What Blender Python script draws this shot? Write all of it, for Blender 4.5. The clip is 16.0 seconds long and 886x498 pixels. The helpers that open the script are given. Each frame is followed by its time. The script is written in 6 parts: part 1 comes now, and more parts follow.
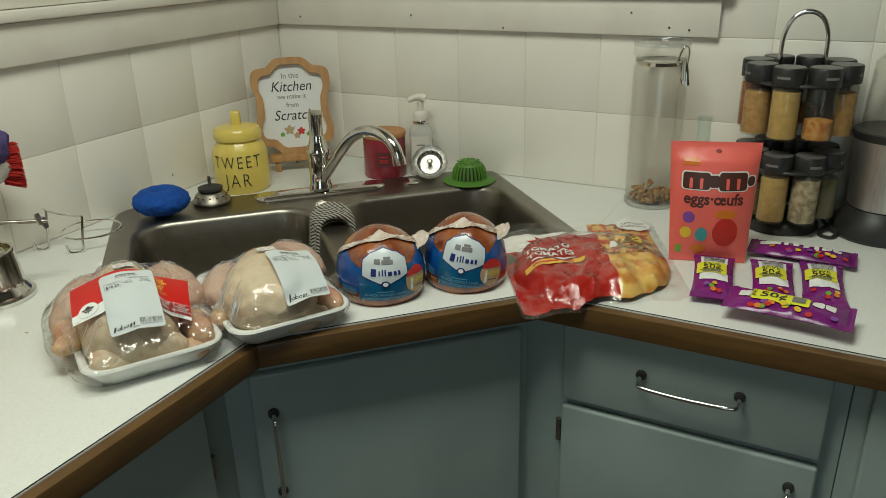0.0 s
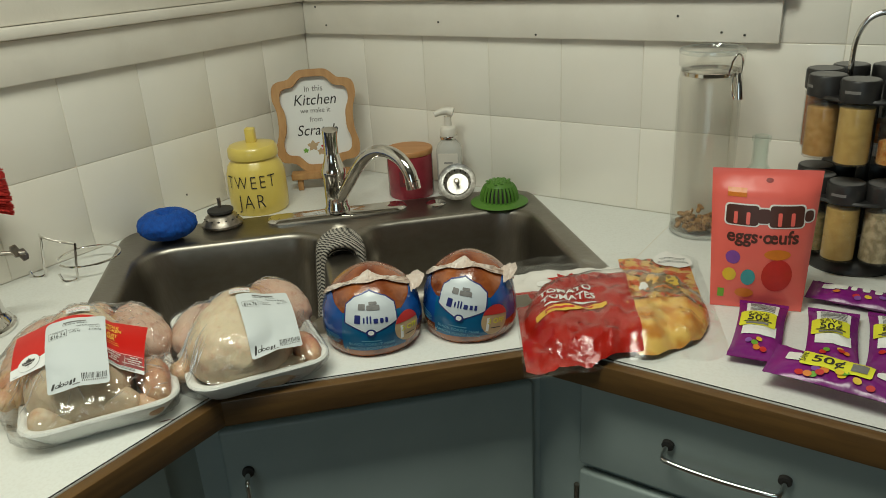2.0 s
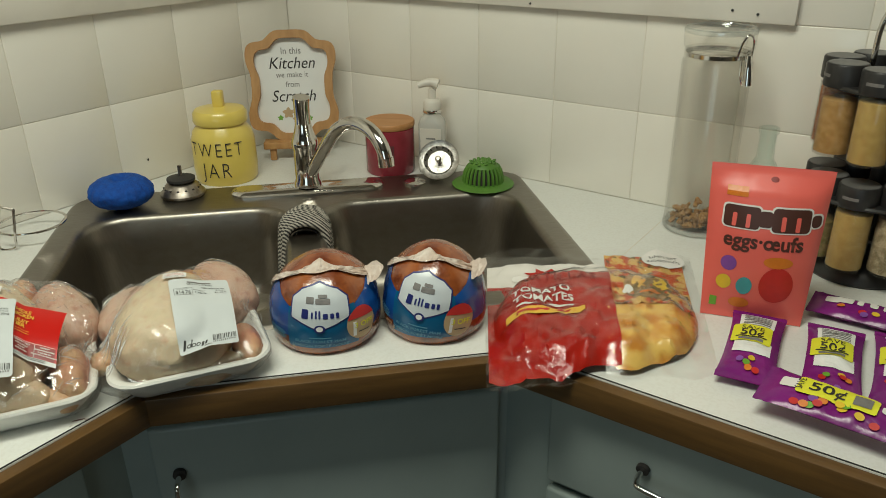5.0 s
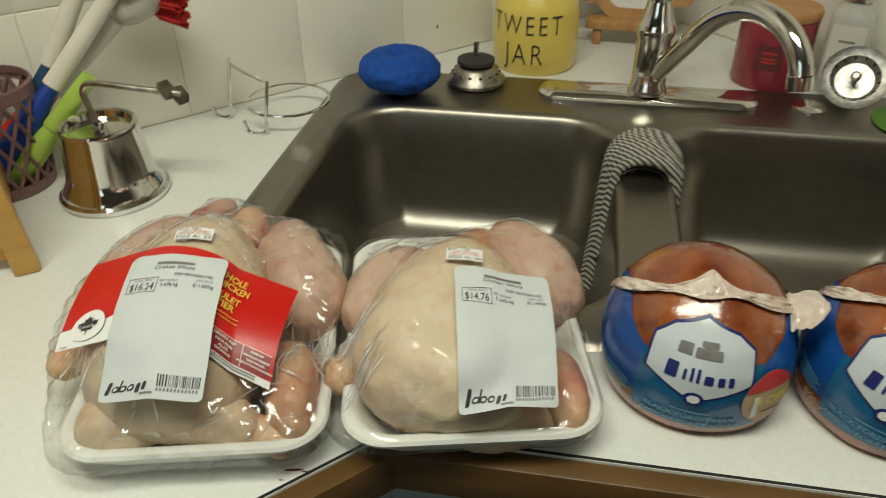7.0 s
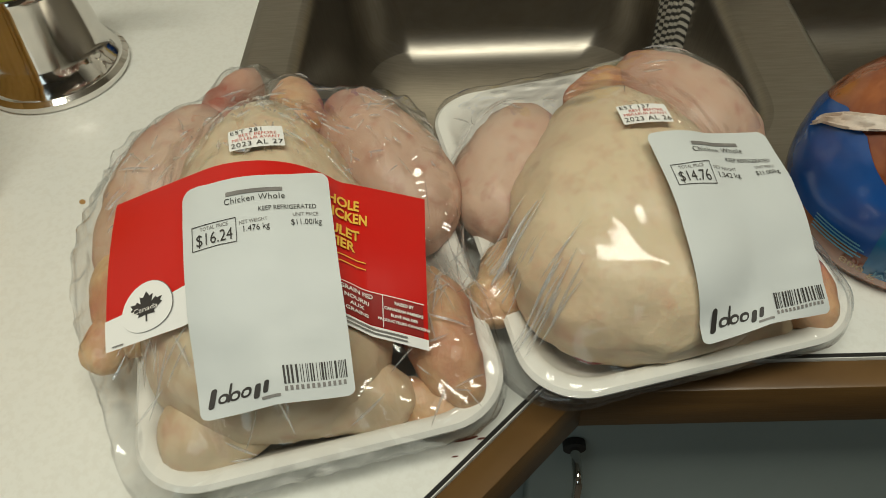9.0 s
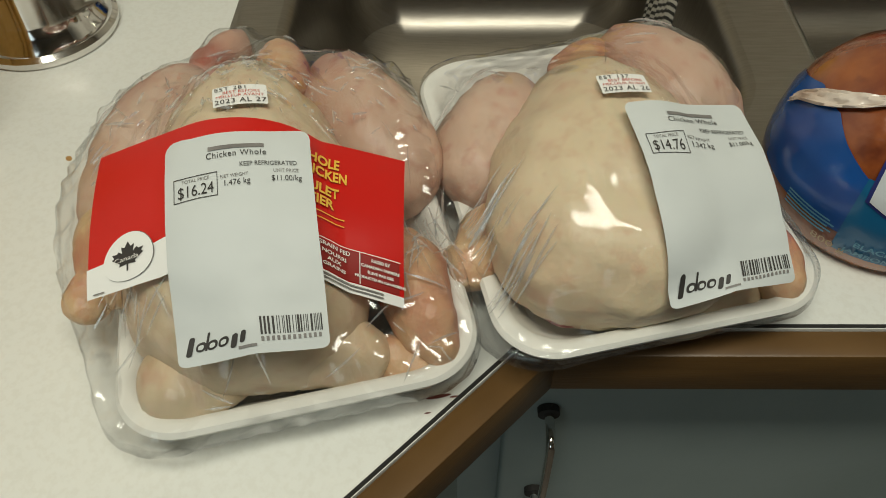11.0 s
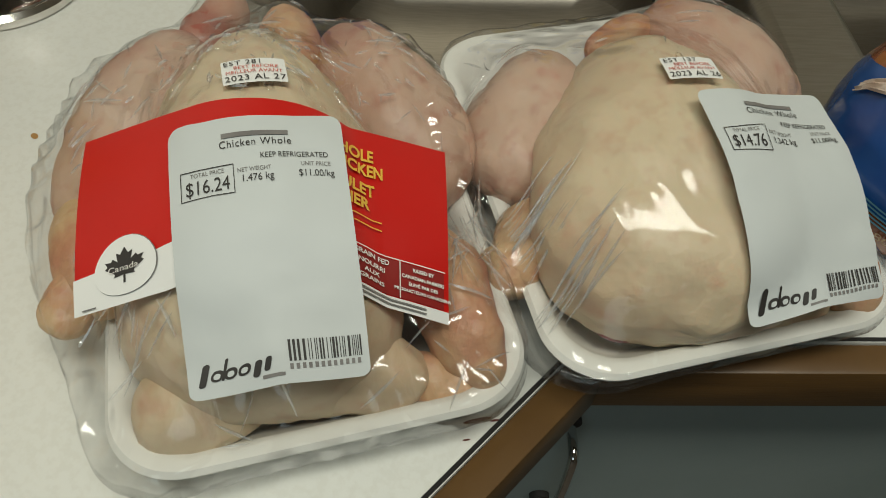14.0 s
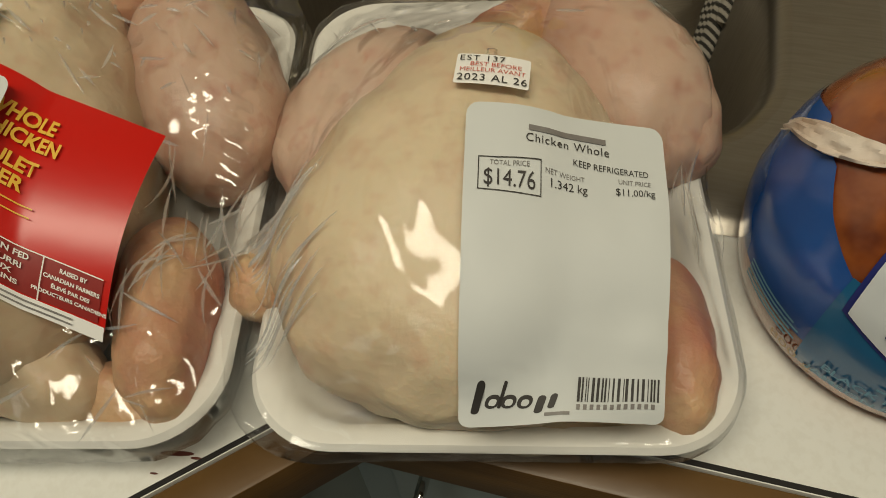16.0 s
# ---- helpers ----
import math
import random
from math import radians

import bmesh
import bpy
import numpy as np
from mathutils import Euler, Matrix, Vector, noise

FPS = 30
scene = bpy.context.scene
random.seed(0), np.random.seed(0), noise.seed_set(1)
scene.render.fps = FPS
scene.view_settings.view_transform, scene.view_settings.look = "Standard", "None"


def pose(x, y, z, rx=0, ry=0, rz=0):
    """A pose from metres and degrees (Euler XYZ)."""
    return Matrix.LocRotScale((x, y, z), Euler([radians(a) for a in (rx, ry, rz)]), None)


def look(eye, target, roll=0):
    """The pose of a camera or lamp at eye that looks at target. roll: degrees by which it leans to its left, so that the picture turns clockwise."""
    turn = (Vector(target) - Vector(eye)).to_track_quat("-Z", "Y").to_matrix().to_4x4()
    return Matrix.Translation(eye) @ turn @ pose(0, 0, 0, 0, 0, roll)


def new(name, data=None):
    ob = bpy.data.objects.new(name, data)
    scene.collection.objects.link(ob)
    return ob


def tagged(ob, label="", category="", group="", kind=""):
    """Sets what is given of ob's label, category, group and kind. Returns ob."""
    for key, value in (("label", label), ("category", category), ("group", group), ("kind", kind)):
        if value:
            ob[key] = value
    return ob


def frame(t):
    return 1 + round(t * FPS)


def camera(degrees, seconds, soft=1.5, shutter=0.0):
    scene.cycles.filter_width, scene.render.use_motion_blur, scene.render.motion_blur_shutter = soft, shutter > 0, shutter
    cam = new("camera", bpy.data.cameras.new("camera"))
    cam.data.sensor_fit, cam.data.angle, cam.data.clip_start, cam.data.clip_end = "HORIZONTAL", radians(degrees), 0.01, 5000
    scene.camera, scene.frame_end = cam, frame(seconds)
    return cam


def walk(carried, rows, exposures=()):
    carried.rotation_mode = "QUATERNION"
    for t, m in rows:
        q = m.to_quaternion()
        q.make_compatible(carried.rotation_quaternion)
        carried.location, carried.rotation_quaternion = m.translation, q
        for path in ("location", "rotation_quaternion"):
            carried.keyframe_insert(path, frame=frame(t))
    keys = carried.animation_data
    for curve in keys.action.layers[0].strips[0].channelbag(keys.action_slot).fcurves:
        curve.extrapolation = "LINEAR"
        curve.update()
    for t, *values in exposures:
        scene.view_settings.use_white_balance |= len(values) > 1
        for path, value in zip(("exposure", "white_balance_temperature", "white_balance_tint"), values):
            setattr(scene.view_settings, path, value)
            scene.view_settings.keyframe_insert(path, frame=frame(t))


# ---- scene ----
cam = camera(60.7, 16.0, 0.9, 0.18)
PATH = [
    (0, (1.363, -1.657, 1.45), (0.494, -0.023, 0.694), -1.5),
    (0.5, (1.369, -1.605, 1.449), (0.509, 0.032, 0.686), -2.1),
    (1, (1.376, -1.53, 1.447), (0.51, 0.106, 0.687), -2.3),
    (1.5, (1.379, -1.489, 1.455), (0.417, 0.094, 0.701), -2.8),
    (2, (1.394, -1.453, 1.449), (0.338, 0.07, 0.697), -3.3),
    (2.5, (1.413, -1.425, 1.449), (0.331, 0.076, 0.688), -2.9),
    (3, (1.411, -1.4, 1.445), (0.32, 0.09, 0.677), -2.7),
    (3.2, (1.413, -1.397, 1.436), (0.325, 0.099, 0.674), -2.8),
    (5.3, (1.344, -1.317, 1.429), (0.297, 0.167, 0.591), -0.2),
    (5.5, (1.299, -1.308, 1.427), (0.227, 0.155, 0.584), 0.2),
    (6, (1.174, -1.266, 1.406), (0.052, 0.133, 0.52), -0.3),
    (6.5, (1.086, -1.205, 1.382), (-0.088, 0.072, 0.386), -0.6),
    (6.6, (1.063, -1.19, 1.372), (-0.147, 0.038, 0.357), -0.6),
    (7, (0.992, -1.106, 1.34), (-0.375, -0.176, 0.215), -0.8),
    (7.5, (0.88, -1.099, 1.306), (-0.444, -0.303, 0.037), 0.1),
    (8, (0.774, -1.129, 1.281), (-0.4, -0.256, -0.083), -4.7),
    (8.5, (0.76, -1.128, 1.265), (-0.231, -0.225, -0.219), -3.6),
    (9, (0.772, -1.125, 1.278), (-0.202, -0.239, -0.228), -3.7),
    (9.2, (0.774, -1.122, 1.278), (-0.192, -0.246, -0.239), -3.5),
    (11.3, (0.787, -1.132, 1.278), (-0.136, -0.259, -0.265), -1.1),
    (11.5, (0.779, -1.138, 1.276), (-0.141, -0.255, -0.265), -0.6),
    (12, (0.747, -1.149, 1.258), (-0.161, -0.238, -0.273), 0.5),
    (12.5, (0.722, -1.135, 1.248), (-0.142, -0.187, -0.287), 2.7),
    (13, (0.72, -1.12, 1.242), (-0.131, -0.177, -0.304), 3.1),
    (13.5, (0.718, -1.119, 1.24), (-0.109, -0.194, -0.328), 3.4),
    (14, (0.724, -1.127, 1.247), (-0.079, -0.211, -0.339), 3.6),
    (14.5, (0.76, -1.072, 1.252), (-0.086, -0.171, -0.32), 0.9),
    (15, (0.785, -0.979, 1.218), (-0.142, -0.139, -0.343), 1.8),
    (15.5, (0.788, -0.947, 1.205), (-0.207, -0.332, -0.417), -1.1),
    (16, (0.792, -0.943, 1.206), (-0.236, -0.438, -0.433), -4.8),
]
EXPOSURE = [(0.0, -0.15, 5880, 6), (3.0, -0.07, 6050, 8), (6.0, -0.06, 6100, 8), (7.5, -0.20, 6250, 10), (9.0, -0.29, 6250, 12), (12.5, -0.38, 6100, 12), (14.0, -0.46, 6020, 12), (15.0, -0.43, 6800, 15), (16.0, -0.48, 6950, 15)]
walk(cam, [(t, look(eye, target, roll)) for t, eye, target, roll in PATH], EXPOSURE)

# ---------------------------------------------------------------- light
world = bpy.data.worlds.new("world")
scene.world = world
world.use_nodes = True
world.node_tree.nodes["Background"].inputs[0].default_value = (0.75, 0.85, 1.0, 1)
world.node_tree.nodes["Background"].inputs[1].default_value = 0.01


def area_lamp(name, m, sx, sy, watts, colour):
    la = bpy.data.lights.new(name, "AREA")
    la.shape, la.size, la.size_y, la.energy, la.color = "RECTANGLE", sx, sy, watts, colour
    ob = new(name, la)
    ob.matrix_world = m
    return ob


area_lamp("ceiling_lamp_light", pose(0.90, -1.19, 2.36, 0, 0, 45), 1.1, 0.34, 22.5, (1.0, 0.976, 0.775))
area_lamp("room_window_light", look((2.0, -3.4, 1.5), (0.9, -0.9, 0.7)), 1.2, 1.1, 6.3, (0.80, 0.96, 0.94))


# ---------------------------------------------------------------- materials
def shader(name):
    m = bpy.data.materials.new(name)
    m.use_nodes = True
    nt = m.node_tree
    return m, nt, nt.nodes["Principled BSDF"]


def mat(name, colour, rough=0.5, metal=0.0, colour2=None, scale=20.0, detail=4.0, mix=(0.35, 0.7), bump=0.0, bump_scale=150.0,
        rough_var=0.0, colour3=None, scale3=9.0, mix3=(0.55, 0.72), spec=0.5, sss=0.0, trans=0.0, coat=0.0, stretch=None, shift=0.0):
    """Two-tone noise colour, fine relief and gloss variation; shift varies lightness from piece to piece."""
    m, nt, b = shader(name)
    N, L = nt.nodes, nt.links
    tc = N.new("ShaderNodeTexCoord")
    co = tc.outputs["Object"]
    if stretch:
        mp = N.new("ShaderNodeMapping")
        mp.inputs["Scale"].default_value = stretch
        L.new(co, mp.inputs["Vector"])
        co = mp.outputs["Vector"]
    b.inputs["Roughness"].default_value = rough
    b.inputs["Metallic"].default_value = metal
    b.inputs["Specular IOR Level"].default_value = spec
    b.inputs["Base Color"].default_value = (*colour, 1)
    if sss:
        b.inputs["Subsurface Weight"].default_value = sss
        b.inputs["Subsurface Radius"].default_value = (0.012, 0.005, 0.003)
        b.inputs["Subsurface Scale"].default_value = 0.5
    if trans:
        b.inputs["Transmission Weight"].default_value = trans
    if coat:
        b.inputs["Coat Weight"].default_value = coat
        b.inputs["Coat Roughness"].default_value = 0.12
    nz = N.new("ShaderNodeTexNoise")
    nz.inputs["Scale"].default_value, nz.inputs["Detail"].default_value = scale, detail
    L.new(co, nz.inputs["Vector"])
    if colour2:
        rp = N.new("ShaderNodeValToRGB")
        rp.color_ramp.elements[0].position, rp.color_ramp.elements[1].position = mix
        rp.color_ramp.elements[0].color, rp.color_ramp.elements[1].color = (*colour, 1), (*colour2, 1)
        L.new(nz.outputs["Fac"], rp.inputs["Fac"])
        out = rp.outputs["Color"]
        if colour3:
            n3, r3, mx = N.new("ShaderNodeTexNoise"), N.new("ShaderNodeValToRGB"), N.new("ShaderNodeMix")
            n3.inputs["Scale"].default_value, n3.inputs["Detail"].default_value = scale3, 3
            r3.color_ramp.elements[0].position, r3.color_ramp.elements[1].position = mix3
            mx.data_type = "RGBA"
            mx.inputs[7].default_value = (*colour3, 1)
            L.new(co, n3.inputs["Vector"])
            L.new(n3.outputs["Fac"], r3.inputs["Fac"])
            L.new(r3.outputs["Color"], mx.inputs[0])
            L.new(out, mx.inputs[6])
            out = mx.outputs[2]
        if shift:
            oi, hs, ma = N.new("ShaderNodeObjectInfo"), N.new("ShaderNodeHueSaturation"), N.new("ShaderNodeMapRange")
            ma.inputs["To Min"].default_value, ma.inputs["To Max"].default_value = 1 - shift, 1 + shift
            L.new(oi.outputs["Random"], ma.inputs["Value"])
            L.new(ma.outputs["Result"], hs.inputs["Value"])
            L.new(out, hs.inputs["Color"])
            out = hs.outputs["Color"]
        L.new(out, b.inputs["Base Color"])
    if rough_var:
        mr = N.new("ShaderNodeMapRange")
        mr.inputs["To Min"].default_value, mr.inputs["To Max"].default_value = max(0.02, rough - rough_var), min(1, rough + rough_var)
        L.new(nz.outputs["Fac"], mr.inputs["Value"])
        L.new(mr.outputs["Result"], b.inputs["Roughness"])
    if bump:
        n2 = N.new("ShaderNodeTexNoise")
        n2.inputs["Scale"].default_value, n2.inputs["Detail"].default_value = bump_scale, 3
        L.new(co, n2.inputs["Vector"])
        bp = N.new("ShaderNodeBump")
        bp.inputs["Strength"].default_value, bp.inputs["Distance"].default_value = bump, 0.002
        L.new(n2.outputs["Fac"], bp.inputs["Height"])
        L.new(bp.outputs["Normal"], b.inputs["Normal"])
    return m


def film_mat(name, bump, scale, tint=(1, 1, 1), gloss=0.06, milk=0.06, low=0.055, high=0.65, deep=0.004):
    """Thin clear wrap: see-through, with glossy creases and a little milkiness."""
    m, nt, b = shader(name)
    N, L = nt.nodes, nt.links
    N.remove(b)
    out = N["Material Output"]
    tr, gl, di = N.new("ShaderNodeBsdfTransparent"), N.new("ShaderNodeBsdfGlossy"), N.new("ShaderNodeBsdfDiffuse")
    tr.inputs[0].default_value = (*tint, 1)
    gl.inputs["Roughness"].default_value = gloss
    di.inputs[0].default_value = (0.85, 0.87, 0.88, 1)
    fr, m1, m2 = N.new("ShaderNodeLayerWeight"), N.new("ShaderNodeMixShader"), N.new("ShaderNodeMixShader")
    fr.inputs["Blend"].default_value = 0.5
    pw, mr = N.new("ShaderNodeMath"), N.new("ShaderNodeMapRange")
    pw.operation, pw.inputs[1].default_value = "POWER", 3.5
    mr.inputs["To Min"].default_value, mr.inputs["To Max"].default_value = low, high
    L.new(fr.outputs["Facing"], pw.inputs[0])
    L.new(pw.outputs[0], mr.inputs["Value"])
    tc, mp, nz, bp = N.new("ShaderNodeTexCoord"), N.new("ShaderNodeMapping"), N.new("ShaderNodeTexNoise"), N.new("ShaderNodeBump")
    mp.inputs["Scale"].default_value = (1, 0.35, 1)
    mp.inputs["Rotation"].default_value = (0, 0, 0.6)
    nz.inputs["Scale"].default_value, nz.inputs["Detail"].default_value = scale, 5
    nz.noise_type = "RIDGED_MULTIFRACTAL"
    bp.inputs["Strength"].default_value, bp.inputs["Distance"].default_value = bump, deep
    L.new(tc.outputs["Object"], mp.inputs["Vector"])
    L.new(mp.outputs["Vector"], nz.inputs["Vector"])
    L.new(nz.outputs["Fac"], bp.inputs["Height"])
    for s in (gl, fr):
        L.new(bp.outputs["Normal"], s.inputs["Normal"])
    m2.inputs[0].default_value = milk
    L.new(tr.outputs[0], m2.inputs[1])
    L.new(di.outputs[0], m2.inputs[2])
    L.new(mr.outputs["Result"], m1.inputs[0])
    L.new(m2.outputs[0], m1.inputs[1])
    L.new(gl.outputs[0], m1.inputs[2])
    L.new(m1.outputs[0], out.inputs["Surface"])
    return m


def skin_mat(name, pale, warm, red, red_from, pore, slack, rough=0.34):
    """Raw poultry skin: mottled tone, red patches, follicle bumps and slack folds."""
    m, nt, b = shader(name)
    N, L = nt.nodes, nt.links
    co = N.new("ShaderNodeTexCoord").outputs["Object"]

    def noise_node(scale, detail, lo, hi):
        n, r = N.new("ShaderNodeTexNoise"), N.new("ShaderNodeMapRange")
        n.inputs["Scale"].default_value, n.inputs["Detail"].default_value = scale, detail
        r.inputs["From Min"].default_value, r.inputs["From Max"].default_value = lo, hi
        L.new(co, n.inputs["Vector"])
        L.new(n.outputs["Fac"], r.inputs["Value"])
        return r.outputs["Result"]

    def mixed(fac, a, c):
        x = N.new("ShaderNodeMix")
        x.data_type = "RGBA"
        L.new(fac, x.inputs[0])
        for sock, v in ((x.inputs[6], a), (x.inputs[7], c)):
            if isinstance(v, tuple):
                sock.default_value = (*v, 1)
            else:
                L.new(v, sock)
        return x.outputs[2]

    tone = mixed(noise_node(11, 4, 0.35, 0.68), pale, warm)
    tone = mixed(noise_node(95, 3, 0.52, 0.85), tone, tuple(0.5 * (p + w) for p, w in zip(warm, red)))
    tone = mixed(noise_node(15, 5, red_from, red_from + 0.16), tone, red)
    L.new(tone, b.inputs["Base Color"])
    b.inputs["Roughness"].default_value = rough
    L.new(noise_node(40, 3, -0.9, 2.2), b.inputs["Roughness"])
    b.inputs["Subsurface Weight"].default_value, b.inputs["Subsurface Scale"].default_value = 0.15, 0.5
    b.inputs["Subsurface Radius"].default_value = (0.012, 0.005, 0.003)
    vo = N.new("ShaderNodeTexVoronoi")
    vo.inputs["Scale"].default_value = 210
    L.new(co, vo.inputs["Vector"])
    normal = None
    for height, strength, depth in ((noise_node(38, 4, 0, 1), slack, 0.006), (vo.outputs["Distance"], pore, 0.0012), (noise_node(700, 2, 0, 1), pore * 0.8, 0.0010)):
        bp = N.new("ShaderNodeBump")
        bp.inputs["Strength"].default_value, bp.inputs["Distance"].default_value = strength, depth
        L.new(height, bp.inputs["Height"])
        if normal:
            L.new(normal, bp.inputs["Normal"])
        normal = bp.outputs["Normal"]
    L.new(normal, b.inputs["Normal"])
    return m


def glass_mat(name, tint, gloss=0.02):
    return film_mat(name, 0.0, 10, tint, gloss, 0.012, 0.02, 0.4)


def wood_mat(name, c1, c2, axis=0, rough=0.5):
    st = [6, 6, 6]
    st[axis] = 0.5
    return mat(name, c1, rough, colour2=c2, scale=14, detail=6, mix=(0.3, 0.75), bump=0.15, bump_scale=60, stretch=tuple(st), rough_var=0.1)


M = {}
M["laminate"] = mat("white_laminate", (0.75, 0.755, 0.715), 0.34, colour2=(0.72, 0.72, 0.675), scale=260, mix=(0.45, 0.62), bump=0.02, rough_var=0.05)
M["tile"] = mat("glazed_tile", (0.86, 0.825, 0.745), 0.16, colour2=(0.83, 0.79, 0.705), scale=5, bump=0.05, bump_scale=18, shift=0.012, spec=0.5)
M["grout"] = mat("grout", (0.80, 0.755, 0.66), 0.9, colour2=(0.68, 0.63, 0.54), scale=12, bump=0.3, bump_scale=300)
M["edge_wood"] = mat("varnished_oak_edge", (0.135, 0.07, 0.019), 0.42, colour2=(0.082, 0.041, 0.011), scale=10, detail=6, stretch=(1, 1, 9), bump=0.1, bump_scale=80)
M["cab"] = mat("painted_cabinet", (0.36, 0.42, 0.40), 0.42, colour2=(0.315, 0.37, 0.35), scale=7, bump=0.12, bump_scale=90, rough_var=0.08)
M["gap"] = mat("dark_gap", (0.012, 0.011, 0.010), 0.9, colour2=(0.02, 0.018, 0.016))
M["trim"] = mat("white_painted_trim", (0.78, 0.74, 0.66), 0.45, colour2=(0.71, 0.665, 0.585), scale=9, bump=0.12, bump_scale=120)
M["wallp"] = mat("wall_paint", (0.66, 0.62, 0.54), 0.8, colour2=(0.62, 0.58, 0.5), scale=4, bump=0.1, bump_scale=200)
M["far_wall"] = mat("brown_far_wall", (0.20, 0.17, 0.13), 0.8, colour2=(0.17, 0.14, 0.105), scale=4)
M["ceil"] = mat("ceiling_paint", (0.34, 0.31, 0.26), 0.9, colour2=(0.31, 0.28, 0.23), scale=4)
M["floor"] = mat("vinyl_floor", (0.13, 0.105, 0.08), 0.5, colour2=(0.09, 0.07, 0.055), scale=6)
M["steel"] = mat("brushed_steel", (0.32, 0.295, 0.255), 0.36, 1.0, colour2=(0.28, 0.255, 0.22), scale=40, detail=6, stretch=(1, 12, 1), rough_var=0.06, bump=0.03, bump_scale=220)
M["chrome"] = mat("chrome", (0.78, 0.76, 0.73), 0.09, 1.0, colour2=(0.7, 0.68, 0.65), scale=30, rough_var=0.05)
M["dullmetal"] = mat("worn_metal", (0.45, 0.41, 0.36), 0.35, 1.0, colour2=(0.2, 0.17, 0.14), scale=60, rough_var=0.15)
M["dark"] = mat("black_plastic", (0.018, 0.017, 0.017), 0.42, colour2=(0.028, 0.026, 0.025), scale=50, bump=0.05)
M["rubber"] = mat("black_rubber", (0.03, 0.028, 0.026), 0.7, colour2=(0.05, 0.045, 0.04), scale=40)
M["yellow"] = mat("yellow_glaze", (0.78, 0.61, 0.13), 0.28, colour2=(0.72, 0.55, 0.11), scale=12, bump=0.04, bump_scale=40, coat=0.3)
M["ink"] = mat("black_ink", (0.02, 0.018, 0.016), 0.6, colour2=(0.035, 0.03, 0.028), scale=80)
M["grey_ink"] = mat("grey_ink", (0.16, 0.15, 0.145), 0.6, colour2=(0.22, 0.21, 0.2), scale=80)
M["red_ink"] = mat("red_ink", (0.55, 0.10, 0.07), 0.6, colour2=(0.6, 0.16, 0.12), scale=80)
M["sign_wood"] = wood_mat("sign_wood", (0.52, 0.29, 0.11), (0.38, 0.19, 0.065), 2)
M["paper"] = mat("white_paper", (0.80, 0.80, 0.78), 0.55, colour2=(0.76, 0.76, 0.74), scale=8)
M["sticker"] = mat("white_thermal_label", (0.57, 0.60, 0.60), 0.55, colour2=(0.54, 0.57, 0.57), scale=10, bump=0.45, bump_scale=28)
M["candle"] = mat("red_candle_glass", (0.33, 0.04, 0.06), 0.22, colour2=(0.25, 0.028, 0.042), scale=30, bump=0.2, bump_scale=70)
M["candle_lid"] = wood_mat("candle_lid_wood", (0.55, 0.27, 0.10), (0.42, 0.19, 0.06), 0)
M["maroon"] = mat("maroon_paper", (0.14, 0.025, 0.03), 0.6, colour2=(0.1, 0.02, 0.025))
M["soap"] = mat("white_plastic", (0.74, 0.70, 0.62), 0.35, colour2=(0.7, 0.65, 0.57), scale=20)
M["soap_clear"] = mat("clear_plastic", (0.80, 0.78, 0.72), 0.18, colour2=(0.74, 0.72, 0.66), trans=0.35)
M["green"] = mat("green_silicone", (0.10, 0.235, 0.026), 0.5, colour2=(0.075, 0.185, 0.022), scale=25, bump=0.1)
M["blue_sponge"] = mat("blue_scrubber", (0.002, 0.080, 0.42), 0.8, colour2=(0.002, 0.045, 0.27), scale=120, bump=1.0, bump_scale=260)
M["tray"] = mat("foam_tray", (0.78, 0.775, 0.73), 0.45, colour2=(0.75, 0.745, 0.70), scale=200, bump=0.08, bump_scale=400)
M["skin"] = skin_mat("chicken_skin", (0.64, 0.53, 0.365), (0.57, 0.43, 0.285), (0.50, 0.24, 0.16), 0.64, 0.20, 0.20)
M["flesh"] = skin_mat("pink_chicken_leg", (0.55, 0.395, 0.30), (0.49, 0.28, 0.20), (0.36, 0.115, 0.08), 0.55, 0.16, 0.20)
M["wing"] = skin_mat("chicken_wing_skin", (0.60, 0.42, 0.24), (0.54, 0.32, 0.18), (0.44, 0.14, 0.095), 0.52, 0.34, 0.40)
M["raw"] = mat("dark_raw_meat", (0.22, 0.045, 0.035), 0.35, colour2=(0.35, 0.12, 0.09), scale=50)
M["film"] = film_mat("clear_wrap", 1.0, 60, gloss=0.09, milk=0.012, low=0.045, deep=0.006)
M["film_loose"] = film_mat("loose_clear_wrap", 1.0, 46, gloss=0.09, milk=0.008, low=0.075, deep=0.014)
M["bag_film"] = film_mat("clear_bag_film", 1.0, 40, gloss=0.12, milk=0.0, low=0.028, deep=0.008)
# milky white film for the folds: paints in the wrap's streak highlights
M["fold"] = film_mat("film_fold_glint", 0.3, 60, gloss=0.2, milk=0.3, low=0.25, high=0.8)
M["redlabel"] = mat("red_label", (0.56, 0.010, 0.005), 0.30, colour2=(0.50, 0.008, 0.004), scale=10, bump=0.15, bump_scale=30)
M["darkred"] = mat("dark_red_print", (0.26, 0.018, 0.015), 0.35, colour2=(0.23, 0.016, 0.012))
M["orange_ink"] = mat("yellow_print", (0.78, 0.48, 0.06), 0.45, colour2=(0.74, 0.44, 0.05))
M["white_ink"] = mat("white_print", (0.78, 0.76, 0.72), 0.45, colour2=(0.74, 0.72, 0.68))
M["ham"] = mat("smoked_ham", (0.33, 0.095, 0.022), 0.22, colour2=(0.17, 0.035, 0.010), scale=30, mix=(0.38, 0.66), colour3=(0.10, 0.02, 0.008), scale3=45, mix3=(0.55, 0.75), bump=0.9, bump_scale=55, coat=1.0)
